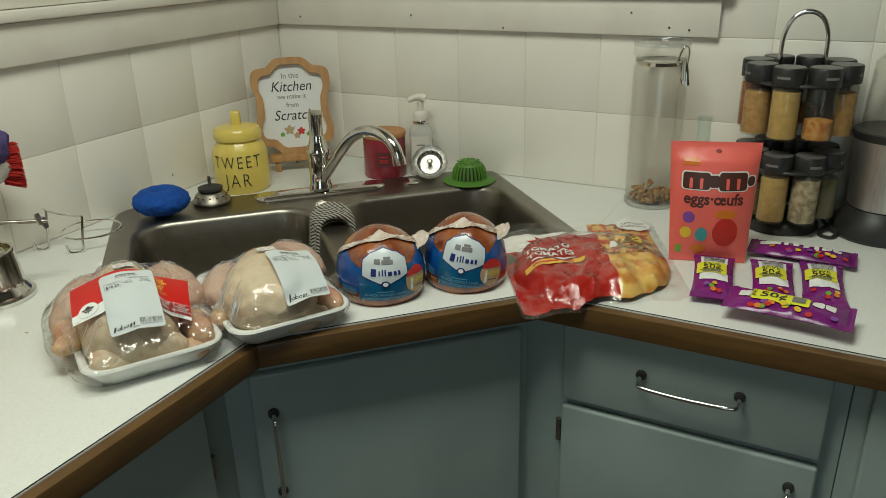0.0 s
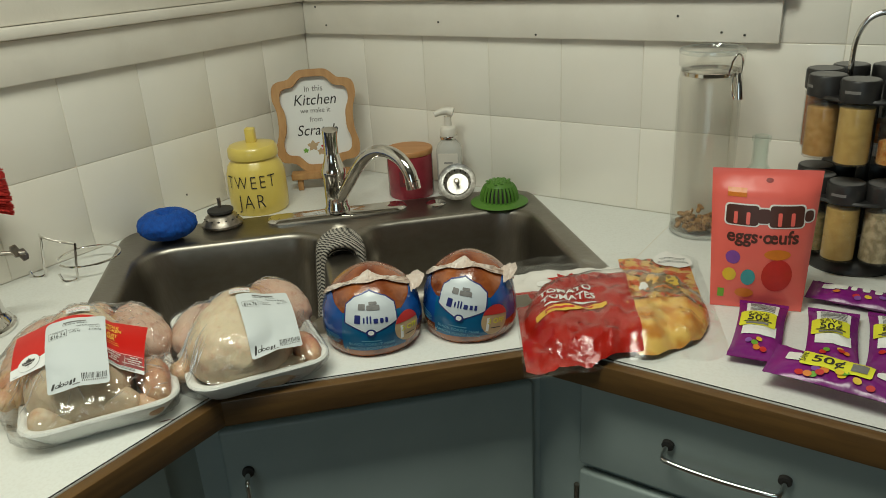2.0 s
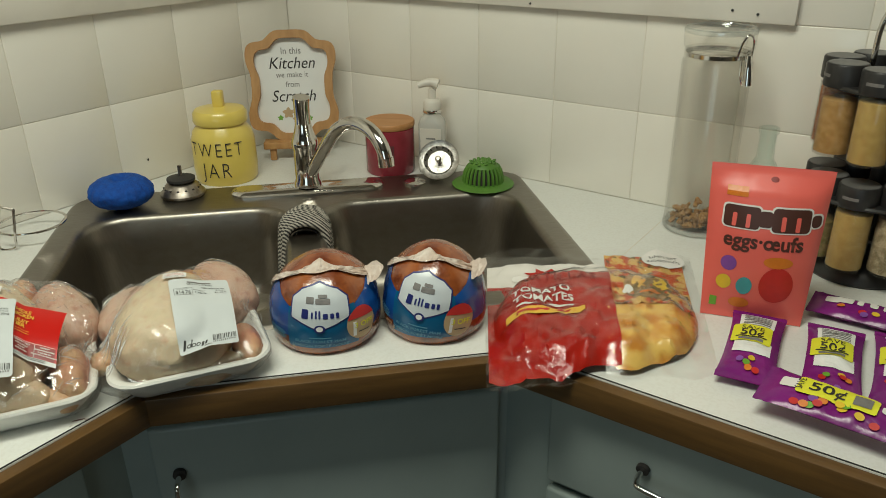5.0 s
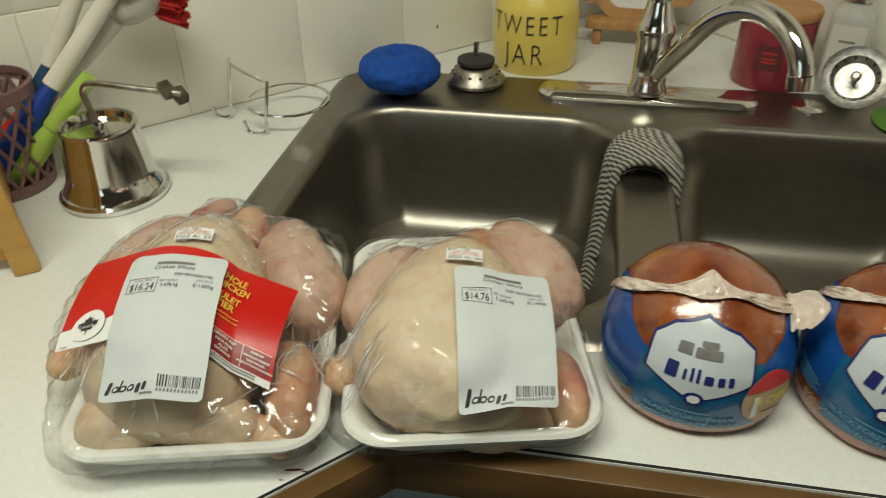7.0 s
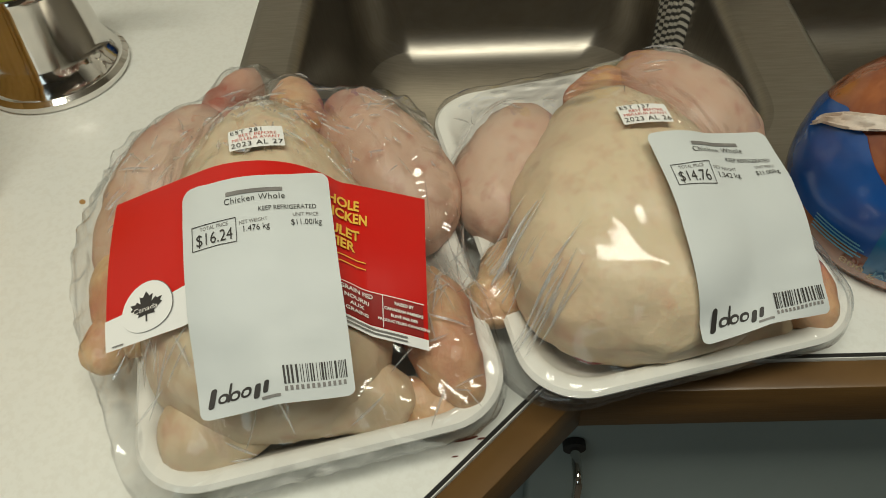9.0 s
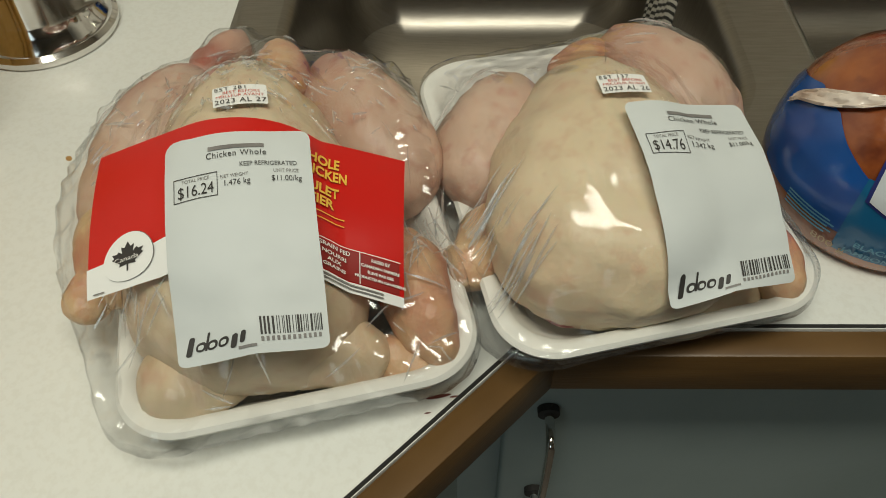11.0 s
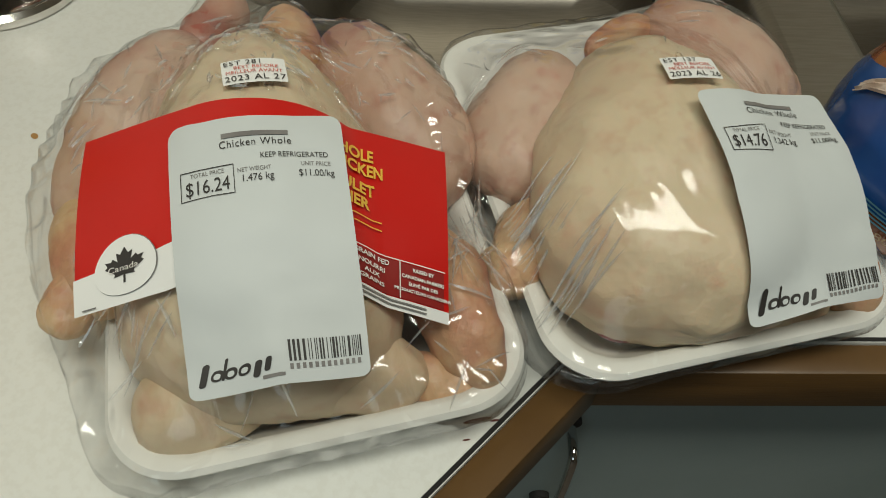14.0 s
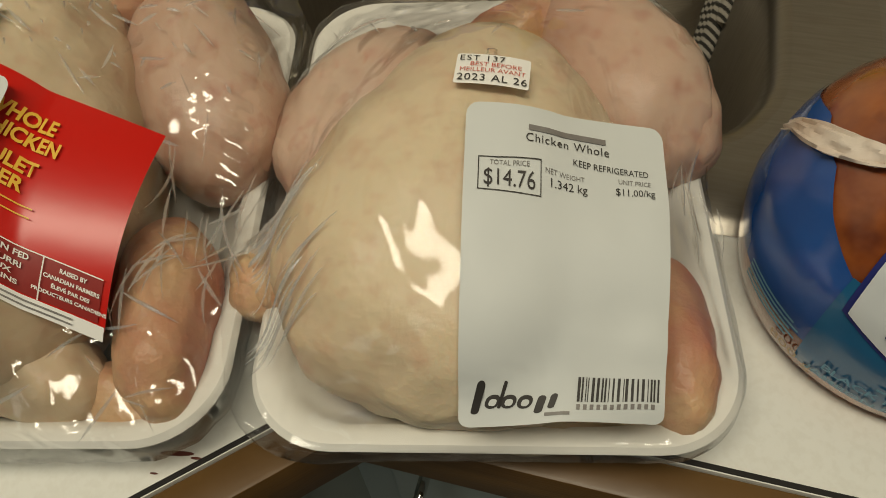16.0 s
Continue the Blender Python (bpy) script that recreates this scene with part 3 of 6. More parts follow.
def edging(p, q, name):
    """A strip of varnished wood along the worktop's front."""
    d = Vector((q[0] - p[0], q[1] - p[1], 0))
    a = math.degrees(math.atan2(d.y, d.x))
    bm = box(0.0005, d.length - 0.0005, -0.018, 0.0, TOP - 0.040, TOP - 0.0015, 0.002)
    ob = structure(name, bm, M["edge_wood"], "varnished brown wooden edging strip of the worktop")
    ob.matrix_world = pose(p[0], p[1], 0, 0, 0, a)
    part("joint_line", box(0.0005, d.length - 0.0005, 0.0005, 0.0028, TOP - 0.003, TOP + 0.0005), M["gap"], ob, "dark glue line", False)
    return ob


edging((FRONT_L, -2.6), (FRONT_L, YL), "trim_edging_left")
edging((FRONT_L, YL), (XR, FRONT_R), "trim_edging_middle")
edging((XR, FRONT_R), (2.4, FRONT_R), "trim_edging_right")


# ---------------------------------------------------------------- base cabinets
def bow_handle(parent, p, q, out, name="handle"):
    """A bent wire pull on two round feet."""
    p, q, out = Vector(p), Vector(q), Vector(out)
    d = (q - p).normalized()
    h = part(name, tube(smooth_path([p, p + out * 0.024 , p + out * 0.031 + d * 0.012, (p + q) / 2 + out * 0.034, q + out * 0.031 - d * 0.012, q + out * 0.024, q], 5), 0.0036, 10), M["chrome"], parent, "chrome bow handle")
    for c in (p, q):
        part("foot", tube([c + out * 0.0005, c + out * 0.006], 0.0085, 14), M["rubber"], h, "dark round foot")


def door(parent, x0, x1, z0, z1, y, name="door"):
    """A slab door with a softened edge; y is the face frame's front."""
    return part(name, box(x0, x1, y - 0.018, y - 0.001, z0, z1, 0.005, seg=3), M["cab"], parent)


# diagonal sink cabinet; local x along the front, local y towards the corner
FACE = -(DIAG_K / math.sqrt(2)) + 0.045
u0, u1 = -0.207, 0.252
cab = thing("corner_sink_cabinet", DIAG, "pale painted corner sink cabinet with a slab door", "cabinet")
part("face_frame", box(u0 - 0.046, u1 + 0.03, FACE, FACE + 0.02, 0.09, TOP - 0.041, 0.002), M["cab"], cab)
part("plinth", box(u0, u1, FACE + 0.05, FACE + 0.07, 0.0, 0.089), M["rubber"], cab)
d = door(cab, u0, u1, 0.12, 0.832, FACE)
bow_handle(d, (u0 + 0.032, FACE - 0.018, 0.762), (u0 + 0.032, FACE - 0.018, 0.61), (0, -1, 0))

# right run; local axes as the world
face_r = FRONT_R + 0.032
cab = thing("drawer_cabinet", pose(0, 0, 0), "pale painted base cabinet with a drawer over a door", "cabinet")
part("face_frame", box(0.9415, 1.445, face_r, face_r + 0.02, 0.09, TOP - 0.041, 0.002), M["cab"], cab)
part("plinth", box(0.99, 1.445, face_r + 0.06, face_r + 0.08, 0.0, 0.089), M["rubber"], cab)
part("gap", box(1.014, 1.422, face_r - 0.0016, face_r - 0.0003, 0.858, 0.8665), M["gap"], cab, "dark slot above the drawer", False)
dr = part("drawer_front", box(1.016, 1.420, face_r - 0.018, face_r - 0.001, 0.712, 0.858, 0.004, seg=3), M["cab"], cab)
bow_handle(dr, (1.148, face_r - 0.018, 0.795), (1.298, face_r - 0.018, 0.795), (0, -1, -0.25))
d = door(cab, 1.016, 1.420, 0.12, 0.698, face_r)
bow_handle(d, (1.385, face_r - 0.018, 0.655), (1.385, face_r - 0.018, 0.51), (0, -1, 0))
for z in (0.64, 0.22):
    part("hinge", tube([(1.009, face_r - 0.008, z - 0.022), (1.009, face_r - 0.008, z + 0.022)], 0.0045, 10), M["dullmetal"], d, "worn metal hinge")
cab = thing("side_cabinet", pose(0, 0, 0), "pale painted base cabinet with a tall slab door", "cabinet")
part("face_frame", box(1.446, 2.38, face_r, face_r + 0.02, 0.09, TOP - 0.041, 0.002), M["cab"], cab)
door(cab, 1.472, 1.90, 0.12, 0.858, face_r)

# left run; local x along -y of the world, front towards +x
cab = thing("left_cabinet", pose(0, 0, 0, 0, 0, 90), "pale painted base cabinet with slab doors", "cabinet")
fl = -(FRONT_L - 0.067)
part("face_frame", box(-2.58, -0.924, fl, fl + 0.02, 0.09, TOP - 0.041, 0.002), M["cab"], cab)
d = door(cab, -1.42, -0.985, 0.12, 0.842, fl)
for z in (0.70, 0.25):
    part("hinge", tube([(-0.978, fl - 0.008, z - 0.022), (-0.978, fl - 0.008, z + 0.022)], 0.0045, 10), M["dullmetal"], d, "worn metal hinge")
door(cab, -1.93, -1.46, 0.12, 0.835, fl)


# ---------------------------------------------------------------- sink
sink = thing("double_sink", DIAG @ pose(0, 0, TOP), "brushed stainless steel double-bowl sink let into the worktop", "sink")
BOWLS = [(-0.392, -0.018, 0.528, 0.955), (0.030, 0.416, 0.528, 0.955)]
bm = bmesh.new()
outer = ring_pts(U1 - U0, V1 - V0, 0.05, 8, (U0 + U1) / 2, -(V0 + V1) / 2)
o0 = [bm.verts.new((x, y, 0.0055)) for x, y in outer]
edges = [bm.edges.new((a, c)) for a, c in zip(o0, o0[1:] + o0[:1])]
tops = []
for a, c, e, g in BOWLS:
    pts = ring_pts(c - a, g - e, 0.075, 8, (a + c) / 2, -(e + g) / 2)
    vs = [bm.verts.new((x, y, 0.0055)) for x, y in pts]
    edges += [bm.edges.new((p, q)) for p, q in zip(vs, vs[1:] + vs[:1])]
    tops.append(((a + c) / 2, -(e + g) / 2, c - a, g - e))
bmesh.ops.triangle_fill(bm, edges=edges, use_beauty=True)
prev = o0
for w, z in ((0.004, 0.0035), (0.009, 0.0006)):
    nx = [bm.verts.new((x, y, z)) for x, y in ring_pts(U1 - U0 + 2 * w, V1 - V0 + 2 * w, 0.05 + w, 8, (U0 + U1) / 2, -(V0 + V1) / 2)]
    for k in range(len(nx)):
        q = (k + 1) % len(nx)
        bm.faces.new((prev[k], prev[q], nx[q], nx[k]))
    prev = nx
part("deck", bm, M["steel"], sink)
for cx, cy, w, h in tops:
    bm = bmesh.new()
    prev = None
    for inset, z, r in ((0, 0.0055, 0.075), (0.004, 0.0045, 0.073), (0.008, 0.001, 0.071), (0.011, -0.006, 0.07), (0.016, -0.06, 0.068), (0.022, -0.135, 0.066), (0.034, -0.16, 0.06), (0.058, -0.172, 0.05), (0.10, -0.176, 0.04), (0.14, -0.178, 0.02)):
        vs = [bm.verts.new((x, y, z)) for x, y in ring_pts(w - 2 * inset, h - 2 * inset, r, 8, cx, cy)]
        if prev:
            for k in range(len(vs)):
                q = (k + 1) % len(vs)
                bm.faces.new((prev[k], prev[q], vs[q], vs[k]))
        prev = vs
    bm.faces.new(prev)
    bowl = part("bowl", bm, M["steel"], sink)
    part("drain", lathe([(0.045, -0.1775), (0.043, -0.175), (0.036, -0.1765), (0.0, -0.1785)], 28, None, cx, cy), M["chrome"], bowl)

# faucet on the rear ledge
FZ = TOP + 0.0058
fau = thing("kitchen_faucet", DIAG @ pose(0.016, -0.452, FZ), "chrome single-lever kitchen faucet on a long base plate", "faucet")
bm = bmesh.new()
prev = None
for inset, z in ((0, 0), (0.0, 0.004), (0.004, 0.0085), (0.012, 0.0105)):
    vs = [bm.verts.new((x, y, z)) for x, y in ring_pts(0.30 - 2 * inset, 0.056 - 2 * inset, 0.027 - inset, 8)]
    if prev:
        for k in range(len(vs)):
            q = (k + 1) % len(vs)
            bm.faces.new((prev[k], prev[q], vs[q], vs[k]))
    prev = vs
bm.faces.new(prev)
part("base_plate", bm, M["chrome"], fau)
part("body", lathe([(0.027, 0.010), (0.027, 0.018), (0.0235, 0.024), (0.0235, 0.085), (0.026, 0.092), (0.026, 0.100), (0.023, 0.108), (0.018, 0.122), (0.0155, 0.135), (0, 0.136)], 32), M["chrome"], fau)
part("lever", tube(smooth_path([(0, 0, 0.128), (0, -0.001, 0.15), (0.0, -0.003, 0.17), (0.001, -0.006, 0.187)], 4), lambda s: 0.0155 - 0.002 * s + 0.003 * s * s, 18), M["chrome"], fau)
sp = [(0.004, -0.006, 0.030), (0.030, -0.046, 0.085), (0.055, -0.085, 0.135), (0.078, -0.120, 0.160), (0.100, -0.154, 0.167), (0.120, -0.184, 0.158), (0.132, -0.203, 0.138), (0.136, -0.209, 0.120)]
spout = part("spout", tube(smooth_path(sp, 6), lambda s: 0.0125, 18), M["chrome"], fau)
part("aerator", tube([(0.136, -0.209, 0.121), (0.1375, -0.211, 0.106)], 0.0138, 18), M["chrome"], spout)

# cloth over the sink's divider
towel = thing("dish_cloth", DIAG @ pose(0.006, -0.655, TOP + 0.0062), "black and white striped dish cloth draped over the sink divider", "cloth")


def towel_f(s, t, lift, wide, left, right, off):
    w = s * (left + right + 0.06)
    v = (t - 0.5) * wide * (1 + 0.5 * abs(s - 0.55)) + off
    fold = 0.006 * math.sin(t * 19 + s * 5) + 0.003 * math.sin(t * 41)
    if w < left:
        k = (left - w)
        return Vector((-0.027 - lift - fold - 0.10 * k, v - 0.12 * k, -k))
    if w < left + 0.06:
        a = (w - left) / 0.06 * math.pi
        return Vector((-math.cos(a) * (0.027 + lift + fold), v, math.sin(a) * (0.016 + lift + fold)))
    k = w - left - 0.06
    return Vector((0.027 + lift + fold + 0.02 * k, v - 0.1 * k, -k))


part("lining", sheet(lambda s, t: towel_f(s, t, 0.0, 0.075, 0.12, 0.03, 0.004), 44, 36, 0.0025), M["cloth"], towel)
rnd = random.Random(21)
for k in range(8):
    v0, lift = -0.040 + 0.0105 * k, 0.003 + 0.008 * math.sin(math.pi * (k + 0.5) / 8)
    left, right = (0.10, 0.15, 0.17, 0.16, 0.13, 0.11, 0.08, 0.06)[k], 0.030 + 0.02 * rnd.random()
    pts = []
    for i in range(40):
        w = i / 39 * (left + right + 0.10)
        if w < left:
            d = left - w
            pts.append((-0.029 - lift - 0.10 * d, v0 - 0.16 * d + 0.003 * math.sin(30 * d + k), -d))
        elif w < left + 0.10:
            a = (w - left) / 0.10 * math.pi
            pts.append((-math.cos(a) * (0.029 + lift), v0, math.sin(a) * (0.020 + lift)))
        else:
            d = w - left - 0.10
            pts.append((0.029 + lift + 0.03 * d, v0 - 0.1 * d, -d))
    part("fold", tube(pts, lambda q: 0.0068 + 0.0012 * math.sin(9 * q + k), 12), M["cloth_fold"], towel)


# ---------------------------------------------------------------- small things round the sink
def upright(f_r, z_of=0.0):
    """Maps (x, y) onto the front of an upright round body of radius f_r, facing -y."""
    return lambda x, y: Vector((f_r * math.sin(x / f_r), -f_r * math.cos(x / f_r), y + z_of))


jar = thing("yellow_lidded_jar", pose(0.123, -0.336, TOP, 0, 0, 33) @ Matrix.Diagonal((1.09, 1.09, 1.03, 1)), "yellow glazed ceramic jar with thin black lettering and a knobbed lid", "jar")
part("body", lathe([(0, 0.0), (0.054, 0.0), (0.058, 0.006), (0.0595, 0.03), (0.0585, 0.085), (0.054, 0.102), (0.046, 0.113), (0.044, 0.118), (0, 0.118)], 48), M["yellow"], jar)
lid = part("lid", lathe([(0.0, 0.1185), (0.049, 0.1185), (0.0505, 0.123), (0.0495, 0.138), (0.045, 0.144), (0.02, 0.149), (0, 0.1495)], 48), M["yellow"], jar)
part("knob", box(-0.010, 0.010, -0.009, 0.009, 0.146, 0.180, 0.004, seg=3), M["yellow"], lid)
for word, size, y in (("TWEET", 0.040, 0.062), ("JAR", 0.044, 0.019)):
    lettering(word, size, upright(0.0603, y), M["ink"], jar, 0.72, fat=-0.0006, spacing=1.25)

# framed sign on a little easel
sign = thing("framed_kitchen_sign", pose(0.136, -0.140, TOP, 0, 0, 40) @ Matrix.Diagonal((1.13, 1.06, 1.06, 1)), "scalloped wooden frame with a printed white card on a small easel", "sign")
LEAN = pose(0, 0, 0.030, -12, 0, 0)


def scallop(w, h, k):
    """Outline with a lobe at the top and the bottom and bulging shoulders."""
    out = []
    for i in range(96):
        a = 2 * math.pi * i / 96
        c, s = math.cos(a), math.sin(a)
        sq = (abs(c) ** 9 + abs(s) ** 9) ** (-1 / 9)
        x, y = w * sq * c, h * sq * s
        lobe = 0.022 * math.exp(-(x / (0.50 * w)) ** 6) * (1 if abs(s) > abs(c) * h / w * 0.6 else 0)
        waist = 0.009 * math.exp(-(y / (0.45 * h)) ** 4) * (1 if abs(c) > 0.5 else 0)
        x, y = (x - math.copysign(waist, x)) * k, (y + math.copysign(lobe, y)) * k
        out.append((x, y))
    return out


def ring_plate(o, i, y0, y1, zc):
    bm = bmesh.new()
    n = len(o)
    rows = [[bm.verts.new(LEAN @ Vector((x, yy, z + zc))) for x, z in pts] for pts, yy in ((o, y1), (o, y0), (i, y0), (i, y1))]
    for a, c in zip(rows, rows[1:] + rows[:1]):
        for k in range(n):
            q = (k + 1) % n
            bm.faces.new((a[k], a[q], c[q], c[k]))
    return bm


fr = part("frame", ring_plate(scallop(0.088, 0.092, 1.0), scallop(0.072, 0.076, 1.0), -0.020, 0.0, 0.118), M["sign_wood"], sign)
bm = bmesh.new()
bm.faces.new([bm.verts.new(LEAN @ Vector((x, -0.006, z + 0.118))) for x, z in scallop(0.0735, 0.0775, 1.0)])
card = part("card", bm, M["paper"], sign)
cardf = lambda dy: (lambda x, y: LEAN @ Vector((x, -0.0066, 0.118 + dy + y)))
for word, size, y, sh in (("In this", 0.019, 0.066, 0), ("Kitchen", 0.034, 0.036, 0.25), ("we make it", 0.0165, 0.018, 0), ("from", 0.0165, -0.002, 0), ("Scratch", 0.034, -0.032, 0.25)):
    lettering(word, size, cardf(y), M["ink"] if sh else M["grey_ink"], card, 0.86, sh)
for x, z, r, key in ((-0.012, -0.056, 0.010, "kraft"), (0.014, -0.06, 0.008, "red_st"), (0.004, -0.070, 0.007, "kraft"), (-0.028, -0.066, 0.005, "c_grn"), (0.03, -0.068, 0.005, "c_grn")):
    part("painted_flower", polygon([(x + rr * math.cos(a), rr * math.sin(a)) for a, rr in ((2 * math.pi * k / 20, r * (1 + 0.25 * math.sin(5 * 2 * math.pi * k / 20))) for k in range(20))], cardf(z), 0.05), M[key], card, smooth=False)
part("easel_shelf", box(-0.062, 0.062, -0.040, -0.006, 0.026, 0.040, 0.002), M["sign_wood"], sign)
for sx in (-1, 1):
    part("easel_leg", box(sx * 0.045 - 0.006, sx * 0.045 + 0.006, -0.034, -0.020, 0.0, 0.0255, 0.002), M["sign_wood"], sign)
part("easel_prop", tube([(0, 0.045, 0.002), (0, 0.012, 0.10)], 0.005, 8), M["sign_wood"], sign)

can = thing("red_candle", pose(0.383, -0.108, TOP, 0, 0, 28), "deep red glass candle with a wooden lid and small dark label", "candle")
part("glass", lathe([(0, 0), (0.049, 0), (0.052, 0.004), (0.052, 0.096), (0.050, 0.098), (0, 0.098)], 44), M["candle"], can)
part("lid", lathe([(0, 0.0985), (0.0525, 0.0985), (0.0535, 0.101), (0.0535, 0.109), (0.052, 0.111), (0, 0.111)], 44), M["candle_lid"], can)
cf = upright(0.0524, 0.05)
lab = part("label", polygon(ring_pts(0.036, 0.036, 0.002, 2), cf, 0.006), M["maroon"], can)
for y in (0.006, -0.002, -0.007):
    bar(-0.010, 0.010, y, y + 0.0025, upright(0.0527, 0.05), M["red_st"], lab)

soap = thing("foam_soap_bottle", pose(0.462, -0.062, TOP, 0, 0, 25), "white foaming hand soap bottle with a pump head", "soap bottle")
bm = bmesh.new()
prev = None
for w, h, z, r in ((0.052, 0.038, 0, 0.01), (0.056, 0.042, 0.004, 0.012), (0.056, 0.042, 0.105, 0.012), (0.050, 0.040, 0.115, 0.018), (0.036, 0.034, 0.123, 0.0168), (0.034, 0.034, 0.128, 0.0168)):
    vs = [bm.verts.new((x, y, z)) for x, y in ring_pts(w, h, r, 6)]
    if prev:
        for k in range(len(vs)):
            bm.faces.new((prev[k], prev[(k + 1) % len(vs)], vs[(k + 1) % len(vs)], vs[k]))
    prev = vs
bm.faces.new(prev)
part("bottle", bm, M["soap_clear"], soap)
lab = part("label", box(-0.022, 0.022, -0.0216, -0.0211, 0.022, 0.098), M["soap"], soap, "", False)
for y, w in ((0.075, 0.010), (0.050, 0.016), (0.044, 0.012), (0.030, 0.018)):
    bar(-w, w, y, y + 0.003, lambda x, z: Vector((x, -0.0219, z)), M["grey_ink"], lab)
pump = part("pump", lathe([(0.0175, 0.128), (0.0185, 0.131), (0.0185, 0.150), (0.016, 0.154), (0.009, 0.157), (0.008, 0.178), (0, 0.178)], 28), M["soap"], soap)
part("collar", lathe([(0.0190, 0.1285), (0.0193, 0.130), (0.0193, 0.1335), (0.0190, 0.135)], 28), M["chrome"], pump, "thin silver collar")
part("nozzle", tube(smooth_path([(0.013, 0.0, 0.186), (0.0, 0, 0.190), (-0.014, -0.005, 0.189), (-0.028, -0.010, 0.184)], 4), lambda s: 0.011 - 0.005 * s, 14), M["soap"], pump)

# sink strainer leaning on the soap bottle, and a steel cap
strainer = thing("sink_strainer", pose(0.512, -0.112, TOP + 0.0085, 0, 0, 27) @ pose(0, 0, 0.0375, 54, 0, 0), "round stainless sink strainer basket leaning upright on the soap bottle", "strainer")
part("basket", lathe([(0.0, -0.016), (0.024, -0.015), (0.028, -0.010), (0.031, -0.002), (0.040, 0.0), (0.0425, 0.0015), (0.0425, -0.0005), (0.040, -0.002), (0.032, -0.004), (0.025, -0.017), (0.0, -0.018)], 44), M["strainer_steel"], strainer)
for k in range(14):
    a = 2 * math.pi * k / 14
    part("slot", tube([(0.0285 * math.cos(a), 0.0285 * math.sin(a), -0.0085), (0.0305 * math.cos(a), 0.0305 * math.sin(a), -0.0028)], 0.0016, 6), M["rubber"], strainer)
part("post", lathe([(0.0042, -0.016), (0.0042, 0.0), (0.0065, 0.002), (0.0065, 0.008), (0.004, 0.011), (0, 0.0115)], 16), M["dullmetal"], strainer)
cap = thing("faucet_hole_cap", pose(0.487, -0.160, FZ), "round polished steel cap over the sink's spare hole", "cap")
part("dome", lathe([(0.023, 0.0), (0.0225, 0.003), (0.017, 0.006), (0.008, 0.0075), (0, 0.008)], 28), M["chrome"], cap)

green = thing("green_sink_strainer", pose(0.606, -0.090, TOP + 0.0062) @ Matrix.Diagonal((1.08, 1.08, 1.05, 1)), "green silicone sink strainer with a ribbed dome and wide brim", "strainer")
part("brim", lathe([(0.036, 0.004), (0.040, 0.002), (0.056, 0.0), (0.058, 0.0012), (0.056, 0.003), (0.040, 0.0052), (0.036, 0.0075)], 44), M["green"], green)
part("cap", lathe([(0.028, 0.036), (0.024, 0.042), (0.014, 0.0465), (0, 0.048)], 36), M["green"], green)
for k in range(26):
    a = 2 * math.pi * k / 26
    part("rib", tube([(r * math.cos(a), r * math.sin(a), z) for r, z in ((0.037, 0.005), (0.0362, 0.016), (0.0335, 0.027), (0.028, 0.0365))], 0.0027, 6), M["green"], green)
part("lining", lathe([(0.033, 0.005), (0.0325, 0.016), (0.030, 0.026), (0.026, 0.034)], 26), M["rubber"], green)
bm = bmesh.new()
for i in range(26):
    a, r = 2.4 * i, 0.0048 * math.sqrt(i)
    join(bm, blob((0.0035, 0.0035, 0.0022), pose(r * math.cos(a), r * math.sin(a), 0.0475 - 6.5 * r * r), n=8))
part("nubs", bm, M["green"], green)

stop = thing("sink_stopper_basket", pose(0.146, -0.468, TOP + 0.0062), "worn steel sink stopper basket with black rubber and a centre pin", "stopper")
part("basket", lathe([(0.040, 0.0), (0.043, 0.003), (0.043, 0.007), (0.036, 0.014), (0.030, 0.024), (0.024, 0.028), (0, 0.029)], 40), M["dullmetal"], stop)
for k in range(14):
    a = 2 * math.pi * k / 14
    part("hole", blob((0.0026, 0.0026, 0.0016), pose(0.0338 * math.cos(a), 0.0338 * math.sin(a), 0.0178), n=8), M["rubber"], stop)
part("seal", lathe([(0.022, 0.0285), (0.027, 0.031), (0.027, 0.036), (0.018, 0.039), (0.008, 0.040), (0, 0.040)], 32), M["rubber"], stop)
part("pin", tube([(0, 0, 0.039), (0, 0, 0.060)], lambda s: 0.0038, 12), M["dullmetal"], stop)

spg = thing("blue_scrubber", pose(0.104, -0.572, TOP + 0.0058, 0, 0, 20) @ Matrix.Diagonal((1.14, 1.14, 1.18, 1)), "bright blue round mesh dish scrubber, slightly squashed", "scrubber")
bm = bmesh.new()
bmesh.ops.create_uvsphere(bm, u_segments=72, v_segments=40, radius=1)
for v in bm.verts:
    a = math.atan2(v.co.y, v.co.x)
    r = math.hypot(v.co.x, v.co.y)
    dip = 0.016 * math.exp(-(r / 0.25) ** 2) * (1 if v.co.z > 0 else 0)
    k = 1 + 0.05 * noise.noise(v.co * 3) + 0.025 * math.sin(22 * a) * r
    v.co = Vector((v.co.x * 0.052 * k, v.co.y * 0.050 * k, 0.026 + v.co.z * (0.027 if v.co.z > 0 else 0.026) * (1 + 0.08 * noise.noise(v.co * 4)) - dip))
part("mesh_ball", bm, M["blue_sponge"], spg)
bm = bmesh.new()
rnd = random.Random(4)
